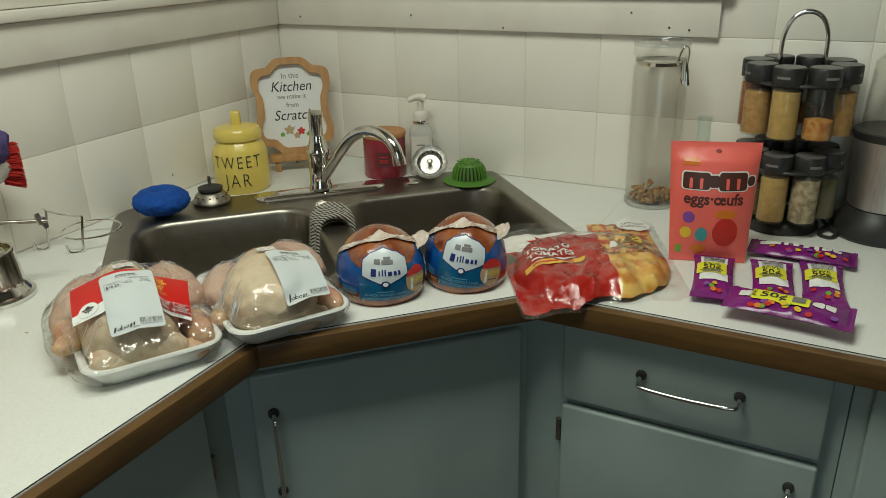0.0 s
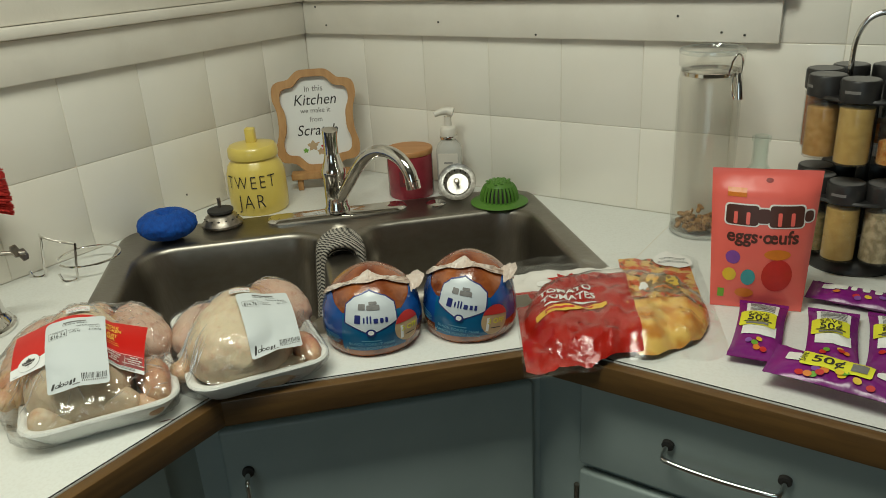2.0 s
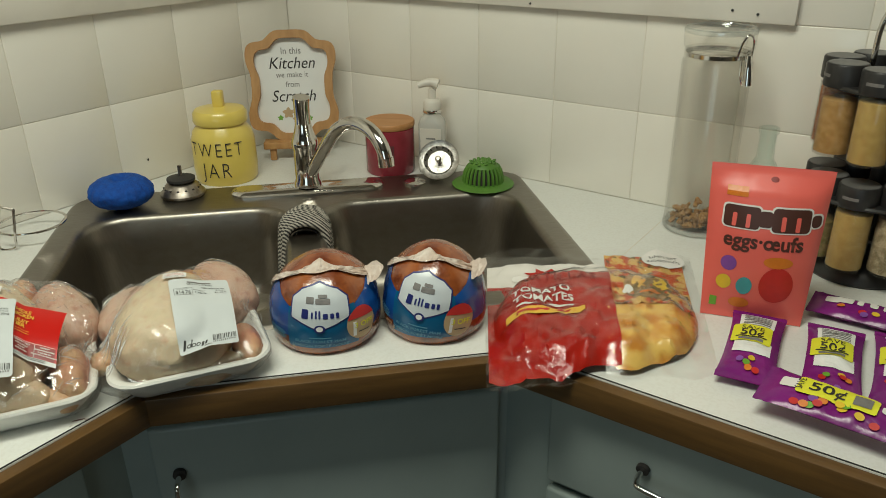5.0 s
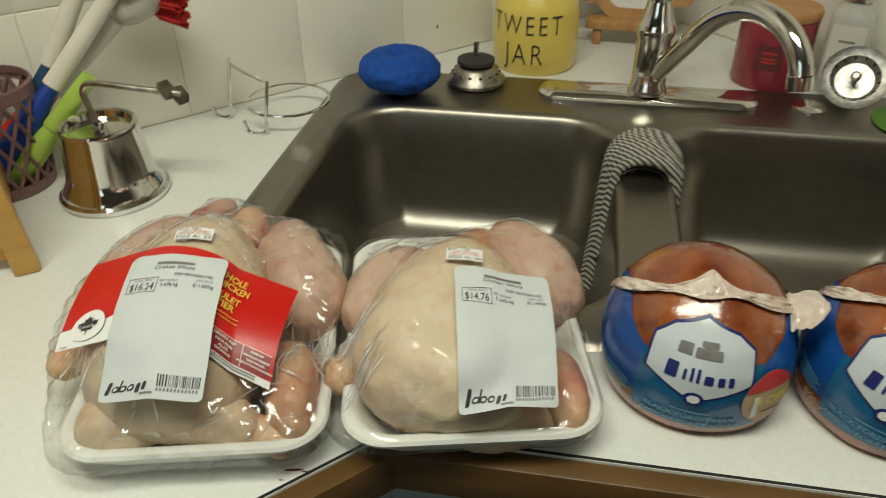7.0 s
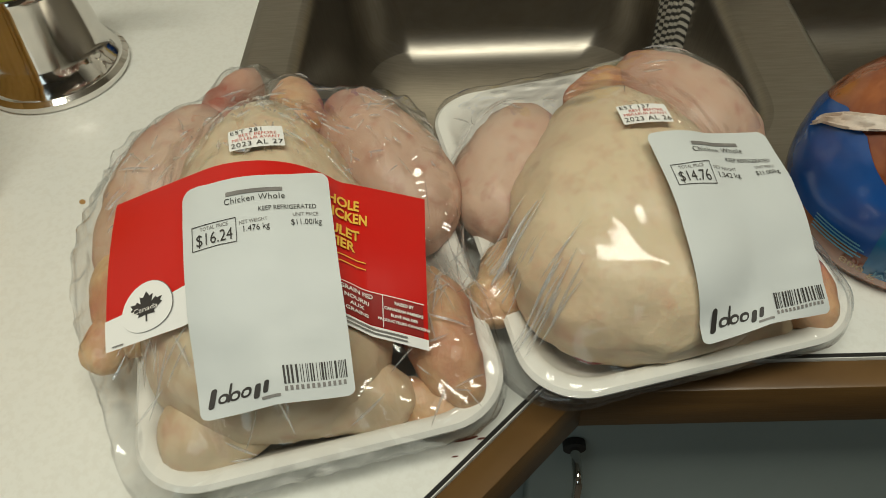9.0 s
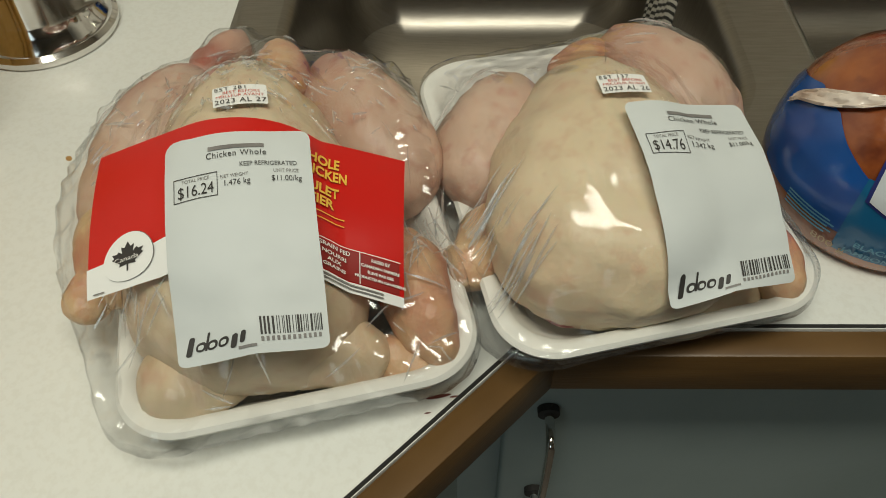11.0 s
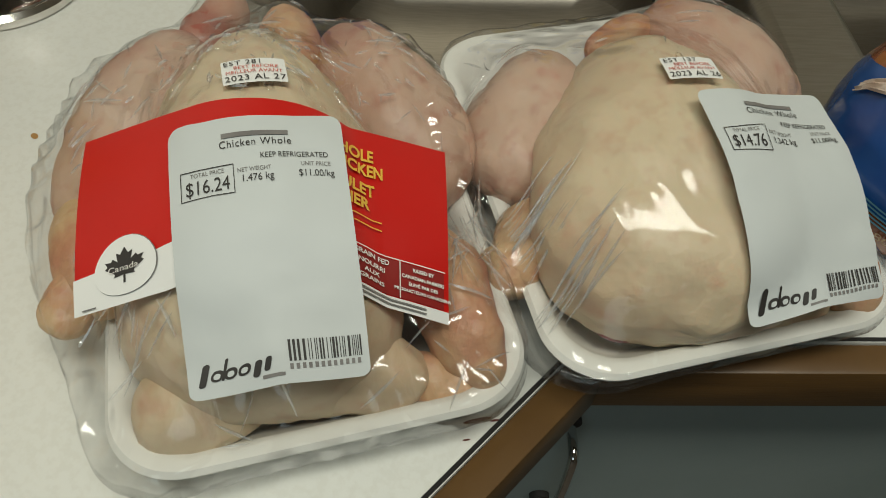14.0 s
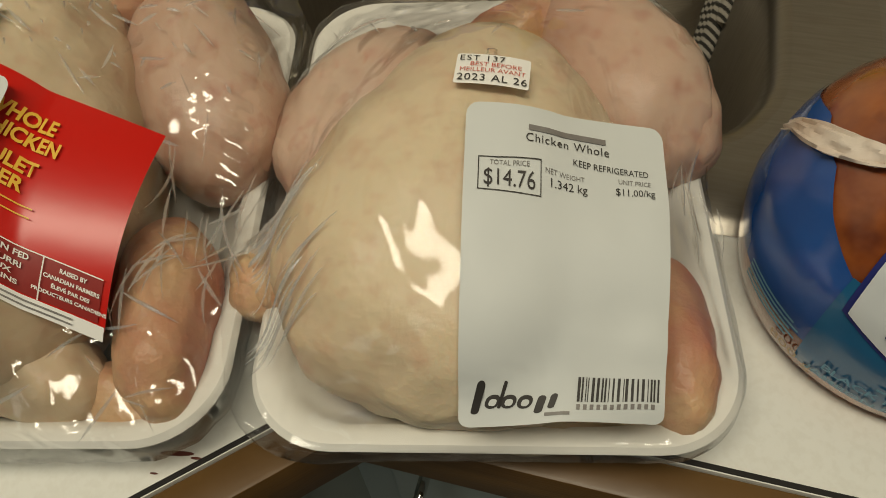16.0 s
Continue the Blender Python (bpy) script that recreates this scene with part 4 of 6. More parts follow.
for k in range(26):
    a, h = rnd.uniform(0, 6.28), rnd.uniform(0.004, 0.016)
    r = 0.052 * math.sqrt(max(0.1, 1 - ((h - 0.026) / 0.028) ** 2)) - 0.002
    p = Vector((r * math.cos(a), r * math.sin(a), h))
    o = Vector((math.cos(a), math.sin(a), 0.4)) * rnd.uniform(0.002, 0.005)
    tube(smooth_path([p, p + o + Vector((0, 0, 0.003)), p + o * 0.3 + Vector((0.003 * math.sin(a), -0.003 * math.cos(a), 0.002))], 3), 0.0005, 5, bm=bm)
part("loose_threads", bm, M["blue_sponge"], spg)

# chrome wire ring holder
wire = thing("chrome_wire_holder", pose(0.080, -0.760, TOP), "thin chrome wire ring holder with two hooked legs", "holder")
ring = [(0.055 * math.cos(a) + 0.006, 0.055 * math.sin(a) + 0.022, 0.026) for a in (radians(k) for k in range(-96, 236, 9))]
part("ring", tube(ring, 0.0022, 8), M["chrome"], wire)
for top, foot, heel, tip in (((-0.036, -0.036, 0.078), (-0.040, -0.045, 0.004), (-0.053, -0.057, 0.0026), (-0.057, -0.062, 0.015)), ((0.040, -0.017, 0.070), (0.036, -0.027, 0.004), (0.021, -0.042, 0.0026), (0.017, -0.047, 0.018))):
    pts = [Vector(top).lerp(Vector(foot), k / 4) for k in range(5)] + [Vector(heel), Vector(tip)]
    part("hooked_leg", tube(smooth_path(pts, 5), 0.0022, 8), M["chrome"], wire)
part("cross_bar", tube(smooth_path([(-0.056, -0.028, 0.076), (-0.046, -0.032, 0.077), (-0.036, -0.036, 0.078), (-0.012, -0.030, 0.073), (0.014, -0.021, 0.0695), (0.040, -0.017, 0.070)], 5), 0.0022, 8), M["chrome"], wire)

# hand-cranked steel dome
mill = thing("hand_crank_grinder", pose(0.155, -0.988, TOP), "polished stainless steel bell-shaped grinder with a bent crank", "grinder")
part("body", lathe([(0.058, 0.0), (0.060, 0.003), (0.060, 0.007), (0.056, 0.010), (0.055, 0.014), (0.050, 0.020), (0.047, 0.03), (0.041, 0.080), (0.0415, 0.083), (0.040, 0.086), (0.036, 0.085), (0.034, 0.078), (0.0, 0.076)], 56), M["chrome"], mill)
part("nut", lathe([(0.006, 0.076), (0.006, 0.086), (0.004, 0.089), (0, 0.089)], 8), M["chrome"], mill)
crank = part("crank", tube(smooth_path([(0, 0, 0.085), (-0.004, -0.003, 0.105), (-0.006, -0.004, 0.122), (0.002, 0.006, 0.130), (0.03, 0.04, 0.126), (0.058, 0.080, 0.119)], 5), 0.0034, 10), M["dullmetal"], mill)
bm = polygon([(-0.026, -0.004), (-0.012, -0.011), (0, -0.006), (0.012, -0.011), (0.026, -0.004), (0.026, 0.004), (0.012, 0.011), (0, 0.006), (-0.012, 0.011), (-0.026, 0.004)], lambda x, y: Vector((x, y, 0)), 0.05)
ext = bmesh.ops.extrude_face_region(bm, geom=bm.faces[:])
for v in [g for g in ext["geom"] if isinstance(g, bmesh.types.BMVert)]:
    v.co.z += 0.002
wing = part("wing_grip", bm, M["dullmetal"], crank, "dull metal wing grip", False)
wing.matrix_local = pose(0.052, 0.073, 0.120, 80, 35, 125)

# pink lattice caddy with brushes
caddy = thing("utensil_caddy", pose(0.062, -1.086, TOP, 0, 0, 8), "smoky pink plastic lattice caddy for dish brushes", "caddy")
part("base", lathe([(0, 0.0), (0.050, 0.0), (0.052, 0.004), (0.052, 0.014), (0.050, 0.014), (0.048, 0.004), (0, 0.004)], 36), M["pink_pl"], caddy)
part("rim", lathe([(0.056, 0.108), (0.0585, 0.110), (0.0585, 0.122), (0.056, 0.124), (0.055, 0.116)], 36), M["pink_pl"], caddy)
for sgn in (-1, 1):
    for k in range(18):
        pts = [((0.0515 + 0.005 * h / 0.1) * math.cos(2 * math.pi * k / 18 + sgn * h * 9), (0.0515 + 0.005 * h / 0.1) * math.sin(2 * math.pi * k / 18 + sgn * h * 9), 0.012 + h) for h in (0, 0.025, 0.05, 0.075, 0.1)]
        part("lattice_bar", tube(pts, 0.0022, 6), M["pink_pl"], caddy)


def brush(name, label, p, q, grip, shaft, head, headmat, category="brush"):
    """A dish brush standing aslant from p to q in world places."""
    p, q = Vector(p), Vector(q)
    t = thing(name, Matrix.Translation(p), label, category)
    d = q - p
    part("handle", tube([d * s for s in (0, 0.15, 0.3, 0.45)], lambda s: 0.008 + 0.008 * math.sin(math.pi * min(1, s * 0.9 + 0.1)), 12), M[grip], t)
    part("shaft", tube([d * s for s in (0.44, 0.7, 0.88)], lambda s: 0.0115 - 0.002 * s, 10), M[shaft], t)
    if head == "round":
        r = d.normalized().to_track_quat("X", "Z").to_matrix().to_4x4()
        h = part("head", blob((0.045, 0.030, 0.026), Matrix.Translation(d * 0.97) @ r, n=24), M[shaft], t)
        bm = bmesh.new()
        rr = random.Random(len(label))
        side = Vector((0.57, 0.80, -0.12))
        for k in range(300):
            a, c = rr.uniform(0, 6.28), math.sqrt(rr.random())
            o = Vector((0, 0, 0.034)) * c * math.sin(a) + d.normalized().cross(side).normalized() * 0.02 * c * math.cos(a)
            b0 = d * 0.99 + side * 0.008 + o
            tube([b0, b0 + side * rr.uniform(0.028, 0.036) + o * 0.25], 0.0013, 4, bm=bm)
        part("bristles", bm, M[headmat], h)
    elif head == "tuft":
        part("head", blob((0.04, 0.028, 0.028), Matrix.Translation(d * 0.98) @ d.normalized().to_track_quat("X", "Z").to_matrix().to_4x4(), 0.006, 60, n=28), M[headmat], t)
    return t


cz = TOP + 0.016
brush("red_dish_brush", "red dish brush with a round bristle head standing in the caddy", (0.045, -1.110, cz), (0.072, -0.885, 1.105), "red_pl", "soap_clear", "round", "bristle")
brush("blue_dish_brush", "white and blue dish brush with a purple tufted head", (0.082, -1.105, cz), (0.085, -0.895, 1.140), "blue_pl", "soap", "tuft", "purple_br")
brush("white_bottle_brush", "white bottle brush with a dark blue grip", (0.052, -1.076, cz), (0.055, -0.915, 1.170), "teal_pl", "soap", "", "soap")
brush("lime_scraper", "slim lime green plastic scraper standing in the caddy", (0.085, -1.078, cz), (0.110, -0.960, 1.045), "lime_pl", "lime_pl", "", "lime_pl", "scraper")

# wooden board box
wbox = thing("wooden_box", pose(0.256, -1.101, TOP, 0, 0, -8), "yellow varnished pine box of horizontal boards with corner posts", "box")
for k in range(3):
    part("board", box(-0.014, 0.0, -0.30, -0.004, 0.012 + 0.083 * k, 0.092 + 0.083 * k, 0.003), M["box_wood"], wbox)
    part("board", box(-0.17, -0.016, -0.020, -0.008, 0.012 + 0.083 * k, 0.092 + 0.083 * k, 0.003), M["box_wood"], wbox)
for y, lean in ((0.0, 1), (-0.30, -1)):
    bm = box(0.0015, 0.016, y - 0.012, y + 0.012, 0.0, 0.255, 0.003)
    for v in bm.verts:
        v.co.y += -0.12 * v.co.z * lean * 0.5
    part("post", bm, M["box_wood"], wbox)


# ---------------------------------------------------------------- right worktop: canister, bottle, spice rack, blender
can = thing("glass_canister", pose(1.030, -0.066, TOP, 0, 0, -22), "tall clear glass canister with wire clamp lid and golden crumbs", "canister")
part("body", lathe([(0, 0.0), (0.050, 0.0), (0.054, 0.005), (0.0545, 0.29), (0.050, 0.300), (0.049, 0.306), (0.0465, 0.306), (0.0475, 0.298), (0.0515, 0.288), (0.0510, 0.009), (0.047, 0.006), (0, 0.006)], 48), M["glass"], can)
part("lid", lathe([(0, 0.3095), (0.050, 0.3095), (0.0545, 0.313), (0.0555, 0.335), (0.0545, 0.340), (0.049, 0.342), (0, 0.340)], 48), M["glass"], can)
band = part("clamp_band", lathe([(0.0505, 0.297), (0.0525, 0.298), (0.0525, 0.304), (0.0505, 0.305)], 48), M["chrome"], can, "thin chrome clamp band")
part("lid_edge", lathe([(0.0545, 0.334), (0.0562, 0.3365), (0.0558, 0.3405), (0.0535, 0.3425), (0.0525, 0.340)], 48), M["glass_edge"], can, "thick glass lid edge")
part("foot_edge", lathe([(0.047, 0.0), (0.0548, 0.003), (0.0556, 0.008), (0.0548, 0.012)], 48), M["glass_edge"], can, "thick glass foot")
part("seal", lathe([(0.047, 0.3062), (0.0515, 0.3062), (0.0515, 0.3092), (0.047, 0.3092)], 40), M["glass"], can)
part("bail", tube(smooth_path([(0.049, -0.018, 0.301), (0.056, -0.019, 0.325), (0.060, -0.010, 0.338), (0.062, 0.0, 0.328), (0.061, 0.0, 0.30), (0.064, -0.004, 0.275), (0.062, -0.012, 0.262), (0.058, -0.016, 0.275), (0.056, -0.016, 0.30)], 5), 0.0018, 8), M["chrome"], band)
part("lever", tube(smooth_path([(0.061, -0.006, 0.306), (0.064, -0.008, 0.285), (0.066, -0.008, 0.262)], 4), lambda s: 0.004 + 0.004 * s, 12), M["chrome"], band)
bm = bmesh.new()
rnd = random.Random(9)
for k in range(130):
    a, r = rnd.uniform(0, 6.28), 0.045 * math.sqrt(rnd.random())
    s = rnd.uniform(0.0045, 0.0085)
    join(bm, blob((s, s * 0.7, s * 0.6), pose(r * math.cos(a), r * math.sin(a), 0.010 + rnd.random() * 0.022 * (0.6 + r * 12), rnd.uniform(0, 90), rnd.uniform(0, 90), rnd.uniform(0, 360)), n=6))
tagged(part("crumbs", bm, M["cereal"], can, "golden brown cereal crumbs"), kind="stuff")

bot = thing("small_glass_bottle", pose(1.130, -0.085, TOP), "small empty greenish glass bottle behind the pouch", "bottle")
part("glass", lathe([(0, 0), (0.027, 0.0), (0.030, 0.004), (0.030, 0.11), (0.026, 0.128), (0.0135, 0.150), (0.0125, 0.188), (0.0155, 0.190), (0.0155, 0.198), (0.0115, 0.200), (0.0105, 0.15), (0.024, 0.126), (0.027, 0.108), (0.027, 0.006), (0, 0.005)], 32), M["green_glass"], bot)

rack = thing("spice_rack", pose(1.291, -0.098, TOP, 0, 0, 12) @ Matrix.Diagonal((0.89, 0.89, 0.985, 1)), "two-tier black carousel spice rack with a steel loop handle", "spice rack")
part("base", lathe([(0, 0.0), (0.080, 0.0), (0.083, 0.004), (0.080, 0.014), (0.072, 0.022), (0.05, 0.027), (0, 0.028)], 56), M["dark"], rack)
part("column", tube([(0, 0, 0.027), (0, 0, 0.29)], 0.011, 20), M["dark"], rack)
for z in (0.128, 0.288):
    part("tier_plate", lathe([(0, z), (0.105, z), (0.107, z + 0.003), (0.105, z + 0.006), (0, z + 0.006)], 56), M["dark"], rack)
part("handle", tube(smooth_path([(-0.042, 0, 0.292), (-0.043, 0, 0.34), (-0.040, 0, 0.375), (-0.026, 0, 0.402), (0, 0, 0.412), (0.026, 0, 0.402), (0.040, 0, 0.375), (0.043, 0, 0.34), (0.042, 0, 0.292)], 5), 0.0048, 12), M["chrome"], rack, "brushed steel loop handle")


def spice_jar(i, x, y, z, turn):
    t = thing("spice_jar", rack.matrix_world @ pose(x, y, z, 0, 0, turn), "clear glass spice jar with a black lid in the carousel", "spice jar", "jars in the spice rack")
    part("glass", lathe([(0, 0), (0.0275, 0), (0.029, 0.003), (0.029, 0.094), (0.0265, 0.098), (0.0255, 0.098), (0.0275, 0.092), (0.0275, 0.004), (0, 0.003)], 26), M["jar_glass"], t)
    fill = (0.085, 0.088, 0.036, 0.08, 0.086, 0.084, 0.06, 0.08)[i % 8]
    part("spice", lathe([(0, 0.0035), (0.0268, 0.0035), (0.0268, fill), (0.015, fill + 0.003), (0, fill + 0.001)], 24), M["spice%d" % (i % 8)], t)
    lidp = part("lid", lathe([(0.0265, 0.0985), (0.0312, 0.0985), (0.0315, 0.100), (0.0315, 0.128), (0.0300, 0.1305), (0, 0.1305)], 26), M["dark"], t)
    part("lid_top", lathe([(0.0285, 0.1308), (0.0285, 0.1312), (0, 0.1312)], 24), M["pale_lid"], lidp, "grey lid top")
    bar(-0.016, 0.010, 0.112, 0.1165, upright(0.0317), M["grey_ink"], lidp)
    return t


for tier, z, r0 in ((0, 0.030, 0.080), (1, 0.192, 0.086)):
    for k in range(8):
        a = radians(-112 + 45 * k)
        spice_jar((k * 3 + tier * 5 + 1) if k > 2 or tier == 0 else (1, 2, 3)[k], r0 * math.cos(a), r0 * math.sin(a), z, math.degrees(a) + 90)

ble = thing("bullet_blender", pose(1.468, -0.078, TOP, 0, 0, 20), "small brushed steel blender on a black base with clear cup", "blender")
part("base", lathe([(0, 0.0), (0.082, 0.0), (0.086, 0.005), (0.084, 0.025), (0.070, 0.045), (0.064, 0.056), (0, 0.056)], 48), M["dark"], ble)
part("motor_housing", lathe([(0.060, 0.0565), (0.063, 0.058), (0.072, 0.185), (0.072, 0.190), (0, 0.190)], 56), M["steel_cup"], ble)
part("collar", lathe([(0.0735, 0.186), (0.075, 0.190), (0.075, 0.200), (0.071, 0.202), (0.060, 0.200), (0, 0.198)], 48), M["dark"], ble)
part("cup", lathe([(0.064, 0.2025), (0.064, 0.206), (0.058, 0.32), (0.045, 0.335), (0, 0.338), (0, 0.335), (0.044, 0.332), (0.056, 0.318), (0.062, 0.2025)], 40), M["glass"], ble)
for k in range(4):
    a = math.pi / 2 * k
    part("blade", tube([(0, 0, 0.202), (0.020 * math.cos(a), 0.020 * math.sin(a), 0.212 + 0.012 * (k % 2))], lambda s: 0.003 - 0.0015 * s, 6), M["chrome"], ble)
bar(-0.020, 0.012, 0.12, 0.126, upright(0.0685), M["ink"], ble)
bar(-0.020, 0.006, 0.108, 0.112, upright(0.0678), M["ink"], ble)
part("cord", tube(smooth_path([(-0.07, 0.02, 0.02), (-0.10, 0.0, 0.008), (-0.115, -0.025, 0.004), (-0.10, -0.04, 0.004), (-0.085, -0.02, 0.008), (-0.10, 0.02, 0.02), (-0.11, 0.045, 0.06)], 6), 0.0035, 8), M["dark"], ble)


# ---------------------------------------------------------------- sweets
def pouch_f(w0, w1, h, puff, lean):
    """Front of a stand-up pouch: narrower below, flat seals at the top and sides."""
    def f(x, z, off=0.0):
        t = z / h
        k = max(0.0, 1 - abs(x / ((w0 + (w1 - w0) * t) / 2)) ** 2.4) ** 0.7
        b2 = puff * k * math.sin(math.pi * min(1, 0.12 + 0.92 * (1 - t))) ** 0.8 * (1 if t < 0.86 else max(0, (0.98 - t) / 0.12))
        wr = 0.0012 * abs(noise.noise(Vector((x * 40, z * 26, 3))))
        return Vector((x, -b2 - wr - off + lean * z, z))
    return f


mmp = thing("candy_pouch", pose(1.197, -0.352, TOP + 0.001, 0, 0, 16), "coral pink stand-up pouch of chocolate candy eggs with brown print", "candy pouch")
W0, W1, PH = 0.128, 0.150, 0.208
pf = pouch_f(W0, W1, PH, 0.024, 0.16)


def pouch_side(s, t):
    w = W0 + (W1 - W0) * t
    return pf((s - 0.5) * w, t * PH)


def pouch_back(s, t):
    w = W0 + (W1 - W0) * t
    p = pf((s - 0.5) * w, t * PH)
    base = 0.16 * t * PH
    return Vector((p.x, base + (base - p.y) * 0.7 + 0.0012, p.z))


bm = sheet(pouch_side, 30, 40)
sheet(pouch_back, 30, 40, 0, bm)
bmesh.ops.remove_doubles(bm, verts=bm.verts, dist=0.0008)
part("bag", bm, M["mm"], mmp)
on = lambda dx, dz, off=0.0007: (lambda x, y: pf(x + dx, y + dz, off))
part("hang_hole", polygon(disc_pts(0.005, 0.003, 14), on(0.004, PH - 0.014), 0.05), M["darkred"], mmp, "small round hang hole", False)
bar(-0.052, -0.026, 0.172, 0.184, on(0, 0), M["c_org"], mmp)
for cx, w, h in ((-0.030, 0.044, 0.028), (-0.001, 0.018, 0.020), (0.030, 0.046, 0.030), (0.060, 0.012, 0.016)):
    o = part("brand_shape", polygon(ring_pts(w + 0.004, h + 0.004, 0.006, 4), on(cx, 0.147, 0.0006), 0.006), M["white_ink"], mmp, "white outline of the brand mark")
    part("brand_fill", polygon(ring_pts(w, h, 0.005, 4), on(cx, 0.147, 0.0011), 0.006), M["brown"], o)
    for dx in (-0.2, 0.18):
        if w > 0.03:
            part("counter_gap", polygon(ring_pts(w * 0.12, h * 0.62, 0.0015, 2), on(cx + dx * w, 0.143, 0.0015), 0.006), M["mm"], o)
lettering("eggs\u00b7\u0153ufs", 0.027, on(0.0, 0.108), M["brown"], mmp, 0.92, fat=0.0007)
for cx, cz2, rx, ry, key in ((-0.038, 0.083, 0.010, 0.0105, "c_pur"), (-0.041, 0.055, 0.0095, 0.0105, "c_yel"), (-0.015, 0.053, 0.010, 0.013, "c_teal"), (0.024, 0.058, 0.021, 0.026, "c_red"), (-0.018, 0.026, 0.013, 0.008, "c_org"), (0.022, 0.091, 0.018, 0.008, "c_org")):
    part("printed_egg", polygon(disc_pts(rx, ry), on(cx, cz2), 0.006), M[key], mmp)
bar(-0.055, -0.046, 0.016, 0.030, on(0, 0), M["c_grn"], mmp)


def pillow(L, W, H, seed, sag=0.0):
    """Height of a lying packet over its length x and width y, with crimped ends."""
    def f(x, y, off=0.0, side=1):
        e = max(0.0, 1 - abs(x / (L / 2 - 0.010)) ** 3) if abs(x) < L / 2 - 0.010 else 0.0
        k = e ** 0.6 * max(0.0, 1 - abs(y / (W / 2)) ** 2.2) ** 0.75
        lump = 1 + 0.35 * noise.noise(Vector((x * 55 + seed, y * 55, seed)))
        z = H * 0.5 * k * lump * side
        z += 0.0007 * math.sin(x * 1500) if abs(x) > L / 2 - 0.010 else 0.0
        return Vector((x, y * (1 - 0.10 * e), H * 0.5 + z + off))
    return f


def packet(m, seed, back_up, label):
    L, W, H = 0.176, 0.068, 0.020
    t = thing("candy_packet", m, label, "candy packet", "purple candy packets")
    f = pillow(L, W, H, seed)
    bm = sheet(lambda s, u: f((s - 0.5) * L, (u - 0.5) * W), 56, 22)
    sheet(lambda s, u: f((s - 0.5) * L, (u - 0.5) * W, -0.0004, -1), 56, 22, 0, bm)
    part("wrapper", bm, M["purple"], t)
    at = lambda dx, dy, off=0.0012, a=0: (lambda x, y: f(dx + (x if a == 0 else y), dy + (y if a == 0 else -x), off))
    if back_up:
        part("nutrition_panel", polygon(ring_pts(0.036, 0.046, 0.002, 2), at(0.052, 0.0), 0.008), M["paper"], t, "pale printed panel")
        for i in range(7):
            bar(-0.018 + i * 0.005, -0.0155 + i * 0.005, -0.018, 0.018, at(0.052, 0.0, 0.0016), M["grey_ink"], t)
        bar(-0.03, 0.0, -0.024, 0.024, at(-0.005, 0.0), M["paper"], t, "panel")
        st = part("sale_sticker", polygon(ring_pts(0.044, 0.052, 0.003, 3), at(0.012, 0.004, 0.0024), 0.008), M["lime"], t, "yellow sale sticker")
        sf = lambda dx, dy: (lambda x, y: f(0.012 + dy + y, 0.004 - (x + dx), 0.0030))
        lettering("SAVE", 0.014, sf(0, 0.008), M["ink"], st)
        lettering("50\u00a2", 0.022, sf(0, -0.008), M["ink"], st, fat=0.0003)
        bar(-0.020, 0.020, -0.0012, 0.0012, sf(0, -0.011), M["ink"], st)
        bar(-0.016, 0.016, -0.003, 0.003, sf(0, -0.017), M["grey_ink"], st)
    else:
        for i, w in enumerate((0.020, 0.016, 0.008, 0.010, 0.010, 0.008, 0.016, 0.014)):
            x0 = -0.060 + i * 0.0165
            part("brand_shape", polygon(ring_pts(w, 0.022 if i in (0, 1, 4, 5) else 0.016, 0.004, 3), at(x0, 0.006), 0.008), M["white_ink"], t, "white shape of the brand mark")
    rr = random.Random(seed)
    for i in range(12 if not back_up else 6):
        x = rr.uniform(-0.05, 0.07) if not back_up else rr.uniform(-0.072, -0.045)
        y = rr.uniform(-0.027, -0.012) if not back_up else rr.uniform(-0.022, 0.02)
        part("printed_candy", polygon(disc_pts(0.005, 0.0045, 14), at(x, y, 0.0018 + 0.0002 * i), 0.008), M[("c_red", "c_yel", "c_grn", "c_org", "c_pur")[i % 5]], t)
    return t, f


pkz = TOP + 0.001
packet(pose(1.345, -0.268, pkz, 0, 0, -1), 3, False, "purple fruit candy packet lying face up behind the others")
packet(pose(1.222, -0.438, pkz + 0.001, 0, 0, 98), 11, True, "purple candy packet lying back up with a yellow sale sticker")
packet(pose(1.312, -0.420, pkz + 0.001, 0, 0, 97), 17, True, "purple candy packet lying back up beside its twin, with sticker")
packet(pose(1.385, -0.398, pkz + 0.001, 0, 0, 95), 23, True, "purple candy packet with a sale sticker at the row's end")
t, f = packet(pose(1.343, -0.541, pkz + 0.016, 5, 0, -4), 31, False, "purple fruit candy packet lying across the other packets' ends")
st = part("sale_sticker", polygon(ring_pts(0.080, 0.034, 0.003, 3), lambda x, y: f(x - 0.012, y + 0.004, 0.0030), 0.008), M["lime"], t, "yellow sale sticker")
lettering("50\u00a2", 0.026, lambda x, y: f(-0.022 + x, -0.004 + y, 0.0036), M["ink"], st, fat=0.0004)
lettering("SAVE", 0.011, lambda x, y: f(-0.046 - y, 0.004 + x, 0.0036), M["ink"], st)
bar(0.004, 0.022, -0.006, 0.014, lambda x, y: f(x, y, 0.0036), M["grey_ink"], st)


# ---------------------------------------------------------------- tortilla bag
TA, TB, TC, TD = Vector((0.790, -0.382, 0)), Vector((1.070, -0.214, 0)), Vector((1.203, -0.508, 0)), Vector((0.986, -0.694, 0))
tort = thing("tortilla_bag", pose(0, 0, TOP), "clear and red printed bag of tomato tortillas on the worktop", "tortilla bag")


